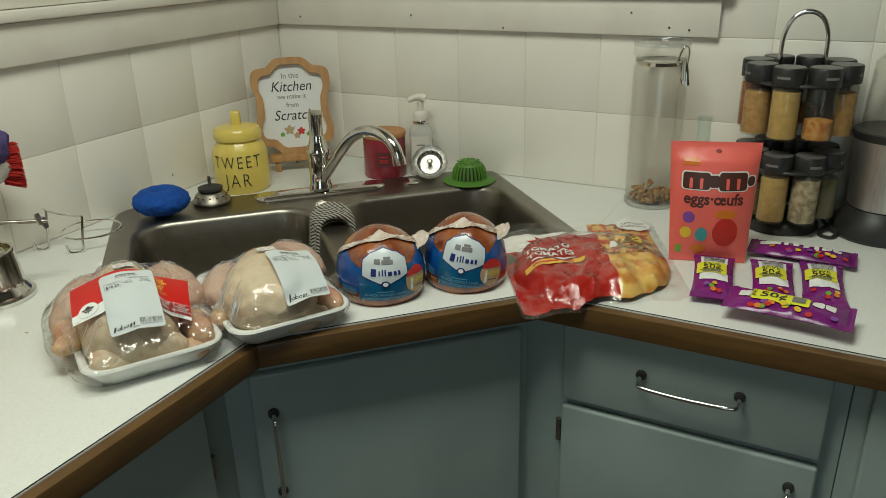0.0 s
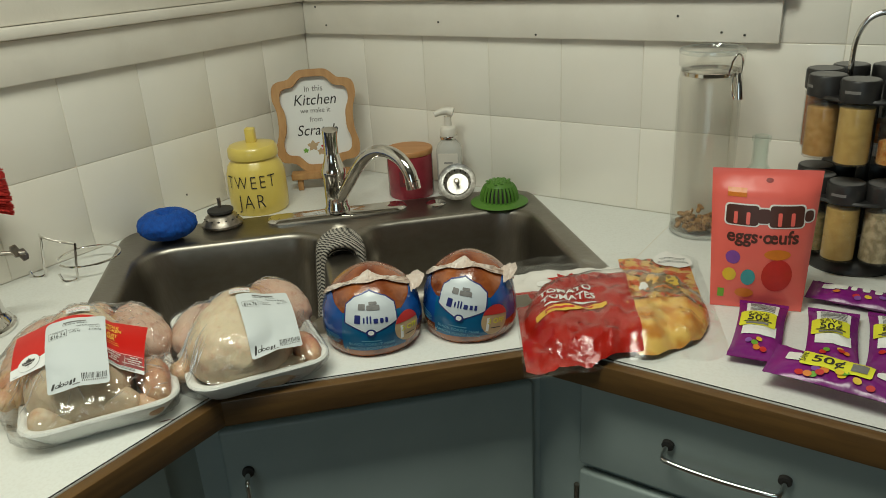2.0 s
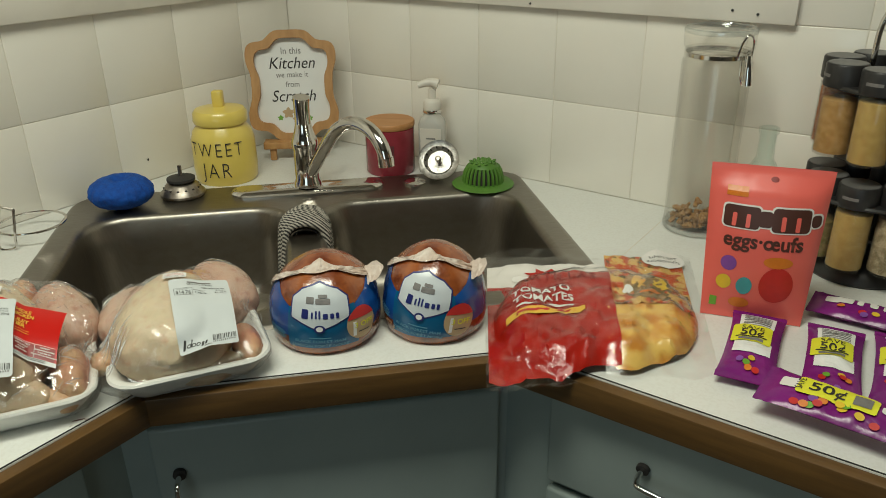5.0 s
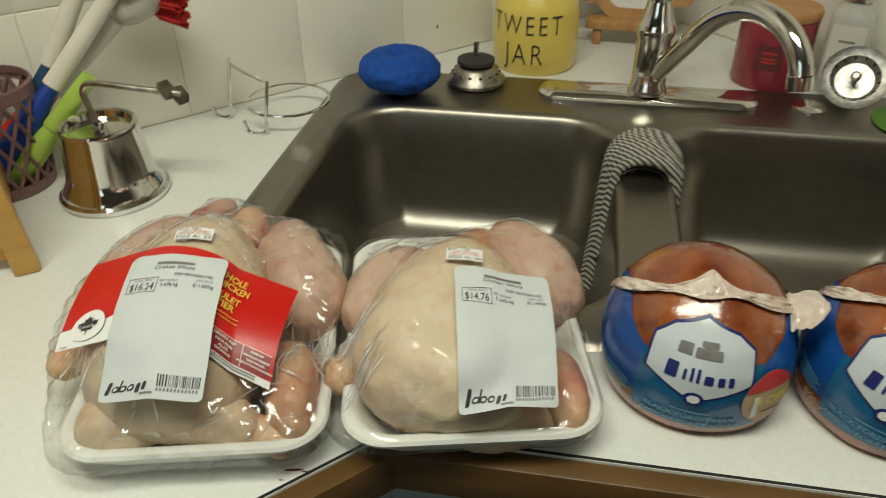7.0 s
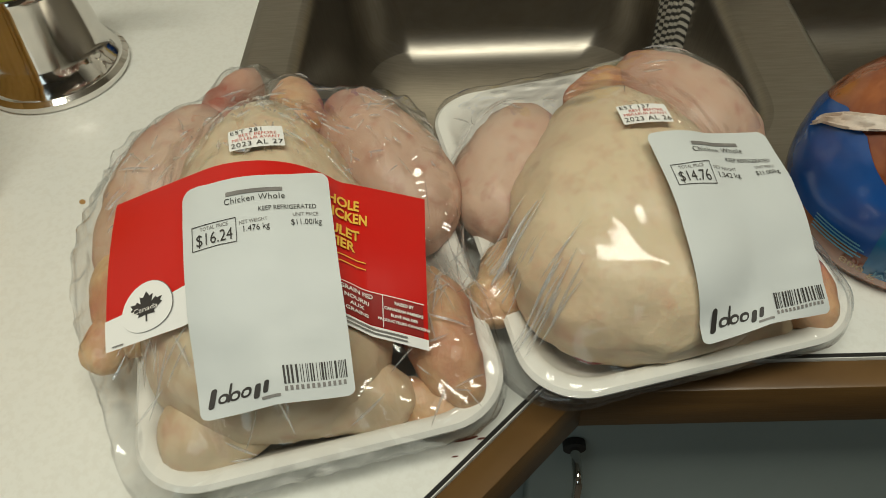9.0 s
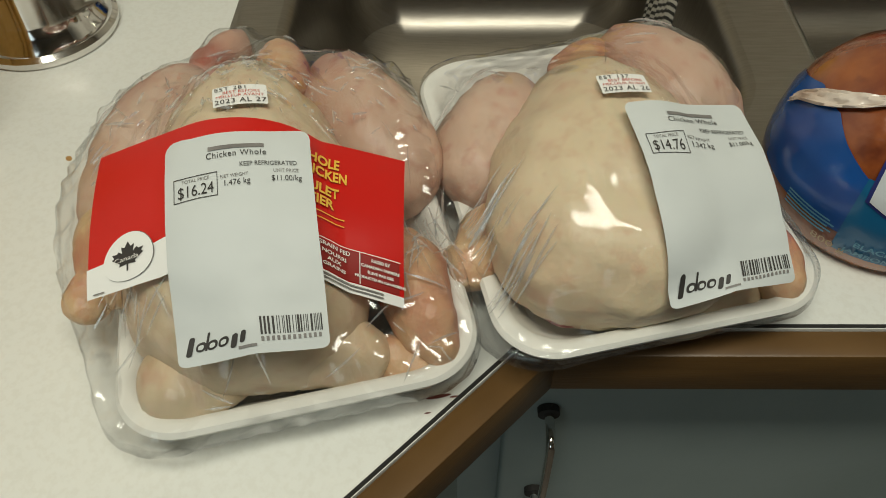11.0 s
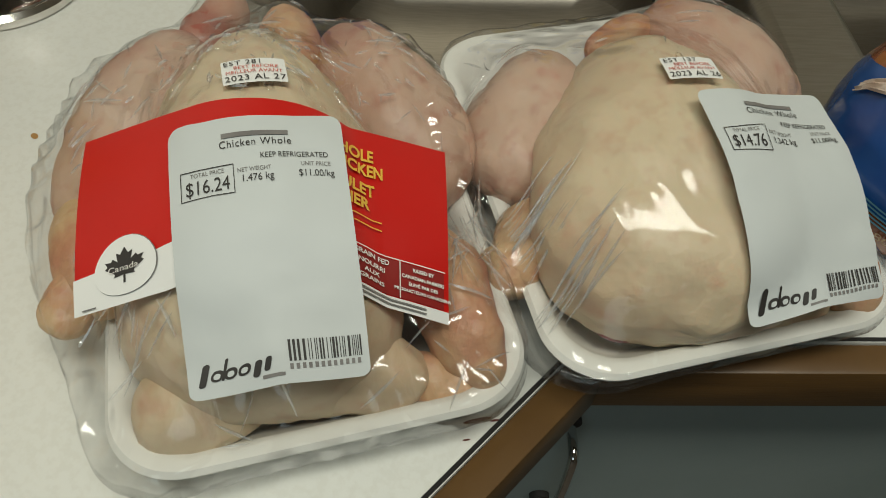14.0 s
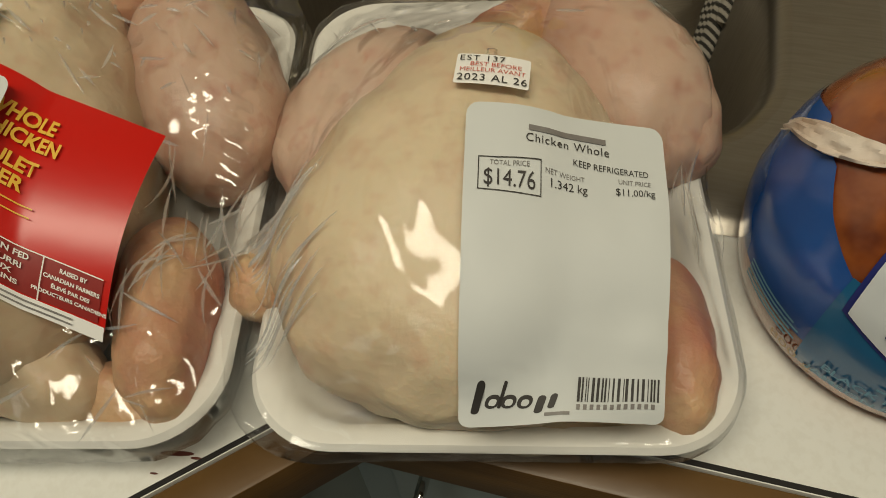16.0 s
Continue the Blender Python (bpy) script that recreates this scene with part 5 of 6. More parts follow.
def bag_f(s, t, off=0.0, side=1.0):
    """s across from the logo side, t down from the zip; heights over the worktop."""
    p = TA.lerp(TB, s).lerp(TD.lerp(TC, s), t)
    edge = min(1.0, 6 * min(s, 1 - s, 1.0)) * min(1.0, 8 * (1 - t))
    p += Vector((0.53, -0.85, 0)) * (0.006 * math.sin(9 * s) + 0.005 * math.sin(23 * s)) * t * t
    r = math.hypot((s - 0.50) * 0.31, (t - 0.60) * 0.36)
    stack = max(0.0, 1 - (r / 0.142) ** 8) ** 0.5
    wr = noise.noise(Vector((s * 9, t * 9, 1))) + 0.5 * noise.noise(Vector((s * 22, t * 17, 5))) + 0.35 * abs(noise.noise(Vector((s * 46, t * 30, 8)))) * (1 + 2 * t)
    z = 0.009 + 0.026 * stack * (1 if side > 0 else 0.0) + 0.0045 * wr * (1 + 1.1 * t * t) * (1 if side > 0 else 0.3)
    if t < 0.2:
        z += (0.2 - t) * 0.05
    return Vector((p.x, p.y, max(0.0026, z * (0.35 + 0.65 * edge)) + off)) if side > 0 else Vector((p.x, p.y, 0.0022))


def bag_area(s0, s1, t0, t1, off=0.0, wob=0.0):
    return lambda a, c: bag_f(s0 + (s1 - s0) * a + wob * math.sin(9 * c), t0 + (t1 - t0) * c, off)


bm = sheet(lambda a, c: bag_f(a, c, 0.0004), 60, 60)
sheet(lambda a, c: bag_f(a, c, 0, -1), 24, 24, 0, bm)
part("clear_bag", bm, M["bag_film"], tort, "clear creased plastic bag")
part("zip_strip", sheet(bag_area(0.0, 0.56, 0.075, 0.10, 0.0012), 30, 3), M["film"], tort, "clear zip closure")
part("header", sheet(bag_area(0.012, 0.575, 0.125, 0.31, -0.0012), 36, 16), M["tort_white"], tort, "white printed header")
part("red_panel", sheet(bag_area(0.012, 0.575, 0.305, 0.965, -0.0010), 40, 44), M["tort_red"], tort, "glossy red printed panel")
part("food_picture", sheet(bag_area(0.578, 0.95, 0.05, 0.62, -0.0010), 26, 36), M["food_or"], tort, "printed picture of filled tortillas")
part("filling_picture", polygon(disc_pts(0.11, 0.13), lambda x, y: bag_f(0.74 + x, 0.46 + y, -0.0004), 0.02), M["food_gr"], tort)
for sx, sy, rx, ry, key in ((0.66, 0.20, 0.05, 0.05, "tort_red"), (0.78, 0.28, 0.05, 0.045, "c_org"), (0.70, 0.42, 0.03, 0.05, "tort"), (0.80, 0.44, 0.035, 0.06, "c_yel"), (0.74, 0.53, 0.045, 0.025, "c_org"), (0.68, 0.33, 0.04, 0.02, "tort"), (0.83, 0.35, 0.03, 0.02, "c_grn"), (0.65, 0.48, 0.025, 0.03, "white_ink")):
    part("printed_food", polygon([(rx * (1 + 0.2 * math.sin(3 * a)) * math.cos(a), ry * math.sin(a)) for a in (2 * math.pi * k / 22 for k in range(22))], lambda x, y: bag_f(sx + x, sy + y, 0.0), 0.02), M[key], tort)
part("tortillas", polygon([(0.40 * c if c > 0 else 0.05 * c, s * 0.375) for c, s in ((math.cos(2 * math.pi * k / 60), math.sin(2 * math.pi * k / 60)) for k in range(60))], lambda x, y: bag_f(0.56 + x, 0.60 + y, -0.0022), 0.02), M["tort"], tort, "stack of orange tomato tortillas")
leaf = [(math.cos(a) * r, math.sin(a) * r * 0.48) for a, r in ((2 * math.pi * k / 22, 0.135 if k % 2 else 0.085) for k in range(22))]
lg = part("brand_shape", polygon(leaf, lambda x, y: bag_f(0.30 + x, 0.235 + y, 0.0006), 0.02), M["tort_red"], tort, "red leaf shape of the brand mark")
part("brand_bar", polygon(ring_pts(0.34, 0.040, 0.015, 3), lambda x, y: bag_f(0.30 + x, 0.25 + y, 0.0010), 0.02), M["white_ink"], lg)
bg = lambda s0, t0, off=0.0008: (lambda x, y: bag_f(s0 + x / 0.31, t0 - y / 0.36, off))
lettering("TORTILLAS", 0.030, bg(0.30, 0.40), M["darkred"], tort, 0.9)
lettering("TOMATO", 0.021, bg(0.25, 0.515), M["white_ink"], tort, 0.9, fat=0.0005)
lettering("TOMATES", 0.021, bg(0.26, 0.572), M["white_ink"], tort, 0.9, fat=0.0005)
bar(-0.040, 0.040, -0.0022, 0.0022, bg(0.265, 0.602), M["white_ink"], tort)
yb = part("yellow_banner", polygon(ring_pts(0.108, 0.017, 0.002, 2), bg(0.265, 0.655), 0.01), M["orange_ink"], tort)
bar(-0.040, 0.040, -0.0024, 0.0024, bg(0.265, 0.655, 0.0013), M["red_st"], yb)
stamp = part("stamp", polygon(disc_pts(0.032, 0.026), bg(0.86, 0.075, 0.0012), 0.01), M["white_ink"], tort, "round white stamp")
lettering("SIMPLEST", 0.0105, bg(0.86, 0.07, 0.0017), M["ink"], stamp)
lettering("INGREDIENTS", 0.008, bg(0.86, 0.10, 0.0017), M["ink"], stamp)


# ---------------------------------------------------------------- hams
HAM = [(0.0, 0.064), (0.006, 0.069), (0.02, 0.0715), (0.04, 0.0715), (0.06, 0.0685), (0.078, 0.0615), (0.093, 0.0505), (0.105, 0.0355), (0.113, 0.0205), (0.117, 0.008), (0.118, 0.0)]


def ham(m, label, seed, tilt):
    t = thing("packaged_ham", m, label, "ham", "packaged hams")

    def f(az, h, off=0.0):
        r = interp(HAM, h) + off
        sq = 1 + 0.025 * math.cos(2 * az) + 0.018 * noise.noise(Vector((math.cos(az) * 2.2 + seed, math.sin(az) * 2.2, h * 26)))
        return Vector((r * sq * math.sin(az), -r * sq * math.cos(az), h + off * 0.7))

    hs = [0.0, 0.003, 0.008, 0.015] + [0.02 + 0.006 * k for k in range(13)] + [0.098, 0.104, 0.109, 0.113, 0.116, 0.1175]
    bm = bmesh.new()
    rows = [[bm.verts.new(f(2 * math.pi * k / 72, h)) for k in range(72)] for h in hs]
    for a, c in zip(rows, rows[1:]):
        for k in range(72):
            bm.faces.new((a[k], a[(k + 1) % 72], c[(k + 1) % 72], c[k]))
    bm.faces.new(rows[0])
    bm.faces.new(rows[-1])
    part("meat", bm, M["ham"], t, "brown smoked ham in tight clear wrap")

    def band_top(az):
        d = abs(math.degrees(az))
        return 0.064 + 0.022 * max(0, min(1, (d - 28) / 40)) - (0.02 * max(0, (d - 95) / 40))

    part("blue_print", sheet(lambda a, c: f(radians(-128 + 256 * a), 0.028 + (band_top(radians(-128 + 256 * a)) - 0.028) * c, 0.0006), 90, 14), M["ham_blue"], t, "deep blue printed wrap")
    part("teal_print", sheet(lambda a, c: f(radians(-36 + 70 * a), 0.014 + 0.055 * c, 0.0010), 30, 14), M["ham_teal"], t, "teal printed front panel")

    def g(x0, h0, off=0.0016):
        ca, sa = math.cos(tilt), math.sin(tilt)
        def q(x, y):
            X, Y = x0 + x, h0 + y
            X, Y = X * ca - (Y - 0.05) * sa, 0.05 + X * sa + (Y - 0.05) * ca
            hh = Y * 0.92
            return f(X / 0.068, min(0.116, max(0.0, hh)), off)
        return q

    hexo = [(-0.031, 0.012), (-0.022, 0.021), (0, 0.028), (0.022, 0.021), (0.031, 0.012), (0.029, -0.012), (0.006, -0.024), (-0.006, -0.024), (-0.029, -0.012)]
    hexo = [(1.15 * x, 1.10 * y) for x, y in hexo]
    part("label_border", polygon([(x * 1.06, y * 1.07) for x, y in hexo], g(-0.004, 0.074, 0.0014), 0.005), M["navy"], t)
    hx = part("label", polygon(hexo, g(-0.004, 0.074, 0.0019), 0.005), M["hex"], t, "pale angular brand label")
    for i, (x, w, h, dy) in enumerate(((-0.017, 0.011, 0.016, 0.001), (-0.0085, 0.003, 0.011, 0), (-0.004, 0.003, 0.014, 0.001), (0.0, 0.003, 0.014, 0.001), (0.0065, 0.008, 0.009, -0.001), (0.014, 0.006, 0.009, -0.001), (0.020, 0.005, 0.010, -0.001))):
        part("brand_shape", polygon(ring_pts(w * 0.7, h * 0.8, 0.001, 2), g(-0.004 + x, 0.066 + dy, 0.0024), 0.005), M["navy"], hx)
    for x, w, h, dy in ((-0.012, 0.010, 0.008, 0.0), (0.004, 0.018, 0.007, -0.001), (0.004, 0.012, 0.004, 0.005)):
        part("printed_house", polygon(ring_pts(w, h, 0.001, 2), g(-0.004 + x, 0.085 + dy, 0.0024), 0.005), M["grey_ink"], hx)
    part("seal_mark", polygon(disc_pts(0.0062, 0.0062, 16), g(-0.004, 0.046, 0.0026), 0.01), M["navy"], hx)
    part("tick_mark", polygon(disc_pts(0.0038, 0.0038, 12), g(-0.004, 0.046, 0.0030), 0.01), M["white_ink"], hx)
    lettering("BLACK FOREST HAM", 0.0062, g(-0.004, 0.0240, 0.0020), M["ham_text"], t, fat=0.0001)
    lettering("JAMBON FOR\u00caT NOIRE", 0.0062, g(-0.004, 0.0165, 0.0020), M["ham_text"], t, fat=0.0001)
    bar(-0.012, 0.012, 0.031, 0.0326, g(-0.004, 0, 0.0020), M["ham_text"], t)
    for i in range(5):
        bar(-0.016, 0.012 + 0.003 * (i % 2), 0.0, 0.0013, g(-0.060, 0.034 - 0.0028 * i, 0.0016), M["ham_text"], t)
    lettering("800 g", 0.009, g(-0.044, 0.013, 0.0016), M["kraft"], t)
    st = part("offer_sticker", polygon(disc_pts(0.0195, 0.0245, 30), g(0.045, 0.045, 0.0026), 0.005), M["kraft"], t, "oval kraft offer sticker with red top")
    part("red_top", polygon([(x, y) for x, y in disc_pts(0.0195, 0.0245, 36) if y > 0.006], g(0.045, 0.045, 0.0031), 0.005), M["red_st"], st)
    lettering("3 OFF", 0.0115, g(0.047, 0.039, 0.0034), M["lime"], st, 0.85, fat=0.0002)
    bar(-0.012, -0.008, -0.018, 0.004, g(0.045, 0.045, 0.0033), M["paper"], st)
    bar(-0.005, 0.010, -0.014, -0.0125, g(0.045, 0.045, 0.0033), M["ink"], st)
    # crinkled seal over the crown
    def seal(a, c):
        az = radians(-100 + 200 * a)
        h = 0.068 + 0.042 * math.sin(math.pi * a) ** 0.7 + (0.0036 + 0.0016 * math.sin(17 * a)) * (c - 0.5) * 2
        return f(az, min(0.1165, h), 0.0022 + 0.0022 * noise.noise(Vector((a * 26, c * 5, seed))) + 0.001)
    part("wrap_seal", sheet(seal, 90, 8, 0.0006), M["seal"], t, "crinkled pale plastic seam")
    def ear(a, c):
        p = f(radians(62 + 22 * a), 0.079 + 0.014 * a, 0.002)
        o = Vector((math.sin(radians(72)), -math.cos(radians(72)), 0.7))
        return p + o * 0.020 * c * (0.6 + 0.5 * math.sin(3 * a)) + Vector((0, 0, 0.004 * noise.noise(Vector((a * 5, c * 5, seed)))))
    part("wrap_tail", sheet(ear, 10, 8, 0.0006), M["seal"], t, "loose twisted end of the wrap")
    return t


ham(pose(0.729, -0.687, TOP, 0, 0, 41) @ Matrix.Diagonal((1.05, 1.05, 0.96, 1)), "dome-shaped packaged ham with blue print and pale label", 2.0, -0.03)
ham(pose(0.838, -0.589, TOP, 0, 0, 24), "dome-shaped packaged ham with a tilted label beside its twin", 7.0, -0.16)


# ---------------------------------------------------------------- chickens in foam trays
def rr_radius(w, h, r, a):
    """Distance from the middle to the outline of a rounded rectangle in the direction a."""
    c, s = abs(math.cos(a)), abs(math.sin(a))
    lo, hi = 0.0, w + h
    for _ in range(24):
        m = (lo + hi) / 2
        x, y = max(0, m * c - (w / 2 - r)), max(0, m * s - (h / 2 - r))
        lo, hi = (m, hi) if math.hypot(x, y) < r else (lo, m)
    return lo


TW, TH = 0.188, 0.256


def foam_tray(m, label):
    t = thing("foam_tray", m, label, "tray", "chicken trays")
    bm = bmesh.new()
    prev = None
    for inset, z in ((0.024, 0.0), (0.020, 0.001), (0.006, 0.020), (0.001, 0.026), (0.0, 0.029), (0.002, 0.0315), (0.006, 0.032), (0.010, 0.030), (0.013, 0.024), (0.026, 0.006), (0.034, 0.004)):
        vs = [bm.verts.new((x, y, z)) for x, y in ring_pts(TW - 2 * inset, TH - 2 * inset, 0.034 - inset * 0.4, 10)]
        if prev:
            for k in range(len(vs)):
                bm.faces.new((prev[k], prev[(k + 1) % len(vs)], vs[(k + 1) % len(vs)], vs[k]))
        else:
            bm.faces.new(vs)
        prev = vs
    bm.faces.new(prev)
    part("tray", bm, M["tray"], t)
    return t


BLUNT = {"breast": 2.2}


class Hull:
    """A smoothed height over the tray, pulled over a set of lumps."""
    def __init__(self, lumps, x0, x1, y0, y1, rim, soften):
        self.n = 90
        self.x0, self.x1, self.y0, self.y1 = x0, x1, y0, y1
        xs, ys = np.meshgrid(np.linspace(x0, x1, self.n), np.linspace(y0, y1, self.n), indexing="ij")
        z = np.full_like(xs, 0.006)
        for nm, (cx, cy, cz, a, b2, c, turn), taper in lumps:
            e = BLUNT.get(nm, 2.0)
            ct, st = math.cos(turn), math.sin(turn)
            u, v = (xs - cx) * ct + (ys - cy) * st, -(xs - cx) * st + (ys - cy) * ct
            k = 1 - taper * np.clip(u / a, -1, 1)
            q = 1 - np.abs(u / a) ** e - np.abs(v / (b2 * k)) ** e
            z = np.maximum(z, np.where(q > 0, cz + c * (1 + 0.1 * np.clip(u / a, -1, 1)) * np.maximum(q, 0) ** (1 / e) + 0.0022, 0))
        hard = z.copy()
        self.flesh = hard
        qx, qy = np.maximum(0, np.abs(xs) - TW / 2 + 0.038), np.maximum(0, np.abs(ys) - TH / 2 + 0.038)
        outside = np.hypot(qx, qy) > 0.034
        z = np.maximum(z, 0.0325)
        for _ in range(soften):
            p = np.pad(z, 1, mode="edge")
            z = np.maximum(hard, (p[:-2, 1:-1] + p[2:, 1:-1] + p[1:-1, :-2] + p[1:-1, 2:]) / 4)
            z[outside] = np.maximum(hard[outside], 0.0325 if soften > 100 else z[outside])
        p = z
        for _ in range(5):
            q = np.pad(p, 1, mode="edge")
            p = (q[:-2, 1:-1] + q[2:, 1:-1] + q[1:-1, :-2] + q[1:-1, 2:]) / 4
        self.z = np.maximum(p, rim)

    def __call__(self, x, y):
        i, j = (x - self.x0) / (self.x1 - self.x0) * (self.n - 1), (y - self.y0) / (self.y1 - self.y0) * (self.n - 1)
        i, j = min(max(i, 0), self.n - 1.001), min(max(j, 0), self.n - 1.001)
        a, c = int(i), int(j)
        u, v = i - a, j - c
        z = self.z
        return float((z[a, c] * (1 - u) + z[a + 1, c] * u) * (1 - v) + (z[a, c + 1] * (1 - u) + z[a + 1, c + 1] * u) * v)


# lumps: x right, y towards the sink, z over the worktop, half sizes, turn
def chicken(t, lumps, seed, name_label):
    keys = {"breast": "skin", "thigh": "flesh", "drumstick": "flesh", "wing": "wing", "wing_tip": "wing", "neck": "raw", "tail": "wing", "side": "skin"}
    c = thing("whole_chicken", t.matrix_world.copy(), name_label, "chicken", "whole chickens")
    for i, (nm, (cx, cy, cz, a, b2, d, turn), taper) in enumerate(lumps):
        m = Matrix.Translation((cx, cy, cz)) @ Matrix.Rotation(turn, 4, "Z")
        part(nm, blob((a, b2, d), m, 0.0034, 34, taper, seed + i, 84 if nm == "breast" else 48, BLUNT.get(nm, 2.0)), M[keys[nm]], c)
    return c


def wrap_over(t, hull, w, h, r, loose, material, label, skirt, grow=lambda a: 0.0):
    """Clear film from the crown out over the tray's rim and down."""
    bm = bmesh.new()
    na, nr = 220, 70
    rows = []
    for i in range(1, nr + 1):
        k = i / nr
        row = []
        for j in range(na):
            a = 2 * math.pi * j / na
            R = rr_radius(w, h, r, a) + grow(a)
            x, y = R * k * math.cos(a), R * k * math.sin(a)
            crease = loose * (1.1 - 2 * abs(noise.noise(Vector((x * 38 + 2, y * 30, 4)))) - 1.2 * abs(noise.noise(Vector((x * 90, y * 60, 9)))))
            pleat = loose * 0.8 * math.sin(a * 46 + 4 * math.sin(a * 5)) * max(0, k - 0.72) / 0.28 + 0.0014 * math.sin(a * 90) * max(0, k - 0.6) * max(0, math.cos(a - 3.75)) ** 8 * 2.5
            z = hull(x, y) + 0.0012 + crease * (0.35 + 0.65 * k) * (1 - max(0, (k - 0.97)) / 0.03 * 0.6) + pleat
            row.append(bm.verts.new((x, y, z)))
        rows.append(row)
    for dz, dr in skirt:
        row = []
        for j in range(na):
            a = 2 * math.pi * j / na
            R = rr_radius(w, h, r, a) + dr + grow(a) * (1 if dz > 0.012 else 0.5)
            row.append(bm.verts.new((R * math.cos(a), R * math.sin(a), dz + loose * 0.4 * math.sin(a * 60))))
        rows.append(row)
    mid = bm.verts.new((0, 0, hull(0, 0) + 0.0012))
    for j in range(na):
        bm.faces.new((mid, rows[0][j], rows[0][(j + 1) % na]))
    for a2, c in zip(rows, rows[1:]):
        for j in range(na):
            bm.faces.new((a2[j], a2[(j + 1) % na], c[(j + 1) % na], c[j]))
    me = bpy.data.meshes.new("wrap")
    bm.to_mesh(me)
    bm.free()
    me.polygons.foreach_set("use_smooth", [True] * len(me.polygons))
    me.materials.append(material)
    ob = new("plastic_wrap", me)
    ob.matrix_world = t.matrix_world.copy()
    return tagged(ob, label, "wrap", "plastic wraps")


def on_hull(hull, x0, y0, turn, off, stiff=False, wide=False):
    ct, st = math.cos(turn), math.sin(turn)

    def f(x, y):
        X, Y = x0 + x * ct - y * st, y0 + x * st + y * ct
        e = 0.002
        n = Vector((hull(X - e, Y) - hull(X + e, Y), hull(X, Y - e) - hull(X, Y + e), 2 * e)).normalized()
        z = hull(X, Y)
        if stiff:
            z = max(z, hull(x0 - y * st, y0 + y * ct) - 0.16 * abs(x), *(hull(x0 - y * k * st, y0 + y * k * ct) - 0.62 * (1 - k) * abs(y) - 0.16 * abs(x) for k in (0.35, 0.55, 0.7, 0.85)))
        if wide and abs(X) > 0.03:
            z = max(z, hull(math.copysign(0.03, X), Y) - 0.33 * (abs(X) - 0.03))
        if stiff:
            z += 0.0016 * noise.noise(Vector((x * 30, y * 42, x0 * 90))) + 0.0022 * max(0.0, noise.noise(Vector((x * 55 + 4, y * 75, y0 * 90))) - 0.15)
        return Vector((X, Y, z + 0.0028)) + n * off
    return f


def barcode(f, x0, y0, w, h, parent, seed):
    rr, x = random.Random(seed), x0
    while x < x0 + w:
        b2 = rr.choice((0.0003, 0.0006, 0.0009))
        part("code_bar", polygon([(x, y0), (x + b2, y0), (x + b2, y0 + h), (x, y0 + h)], f, 0.02), M["ink"], parent, smooth=False)
        x += b2 + rr.choice((0.0004, 0.0007, 0.001))
    for k in range(12):
        bar(x0 + k * w / 12, x0 + k * w / 12 + 0.0012, y0 - 0.0034, y0 - 0.0010, f, M["grey_ink"], parent, "digit_bar")


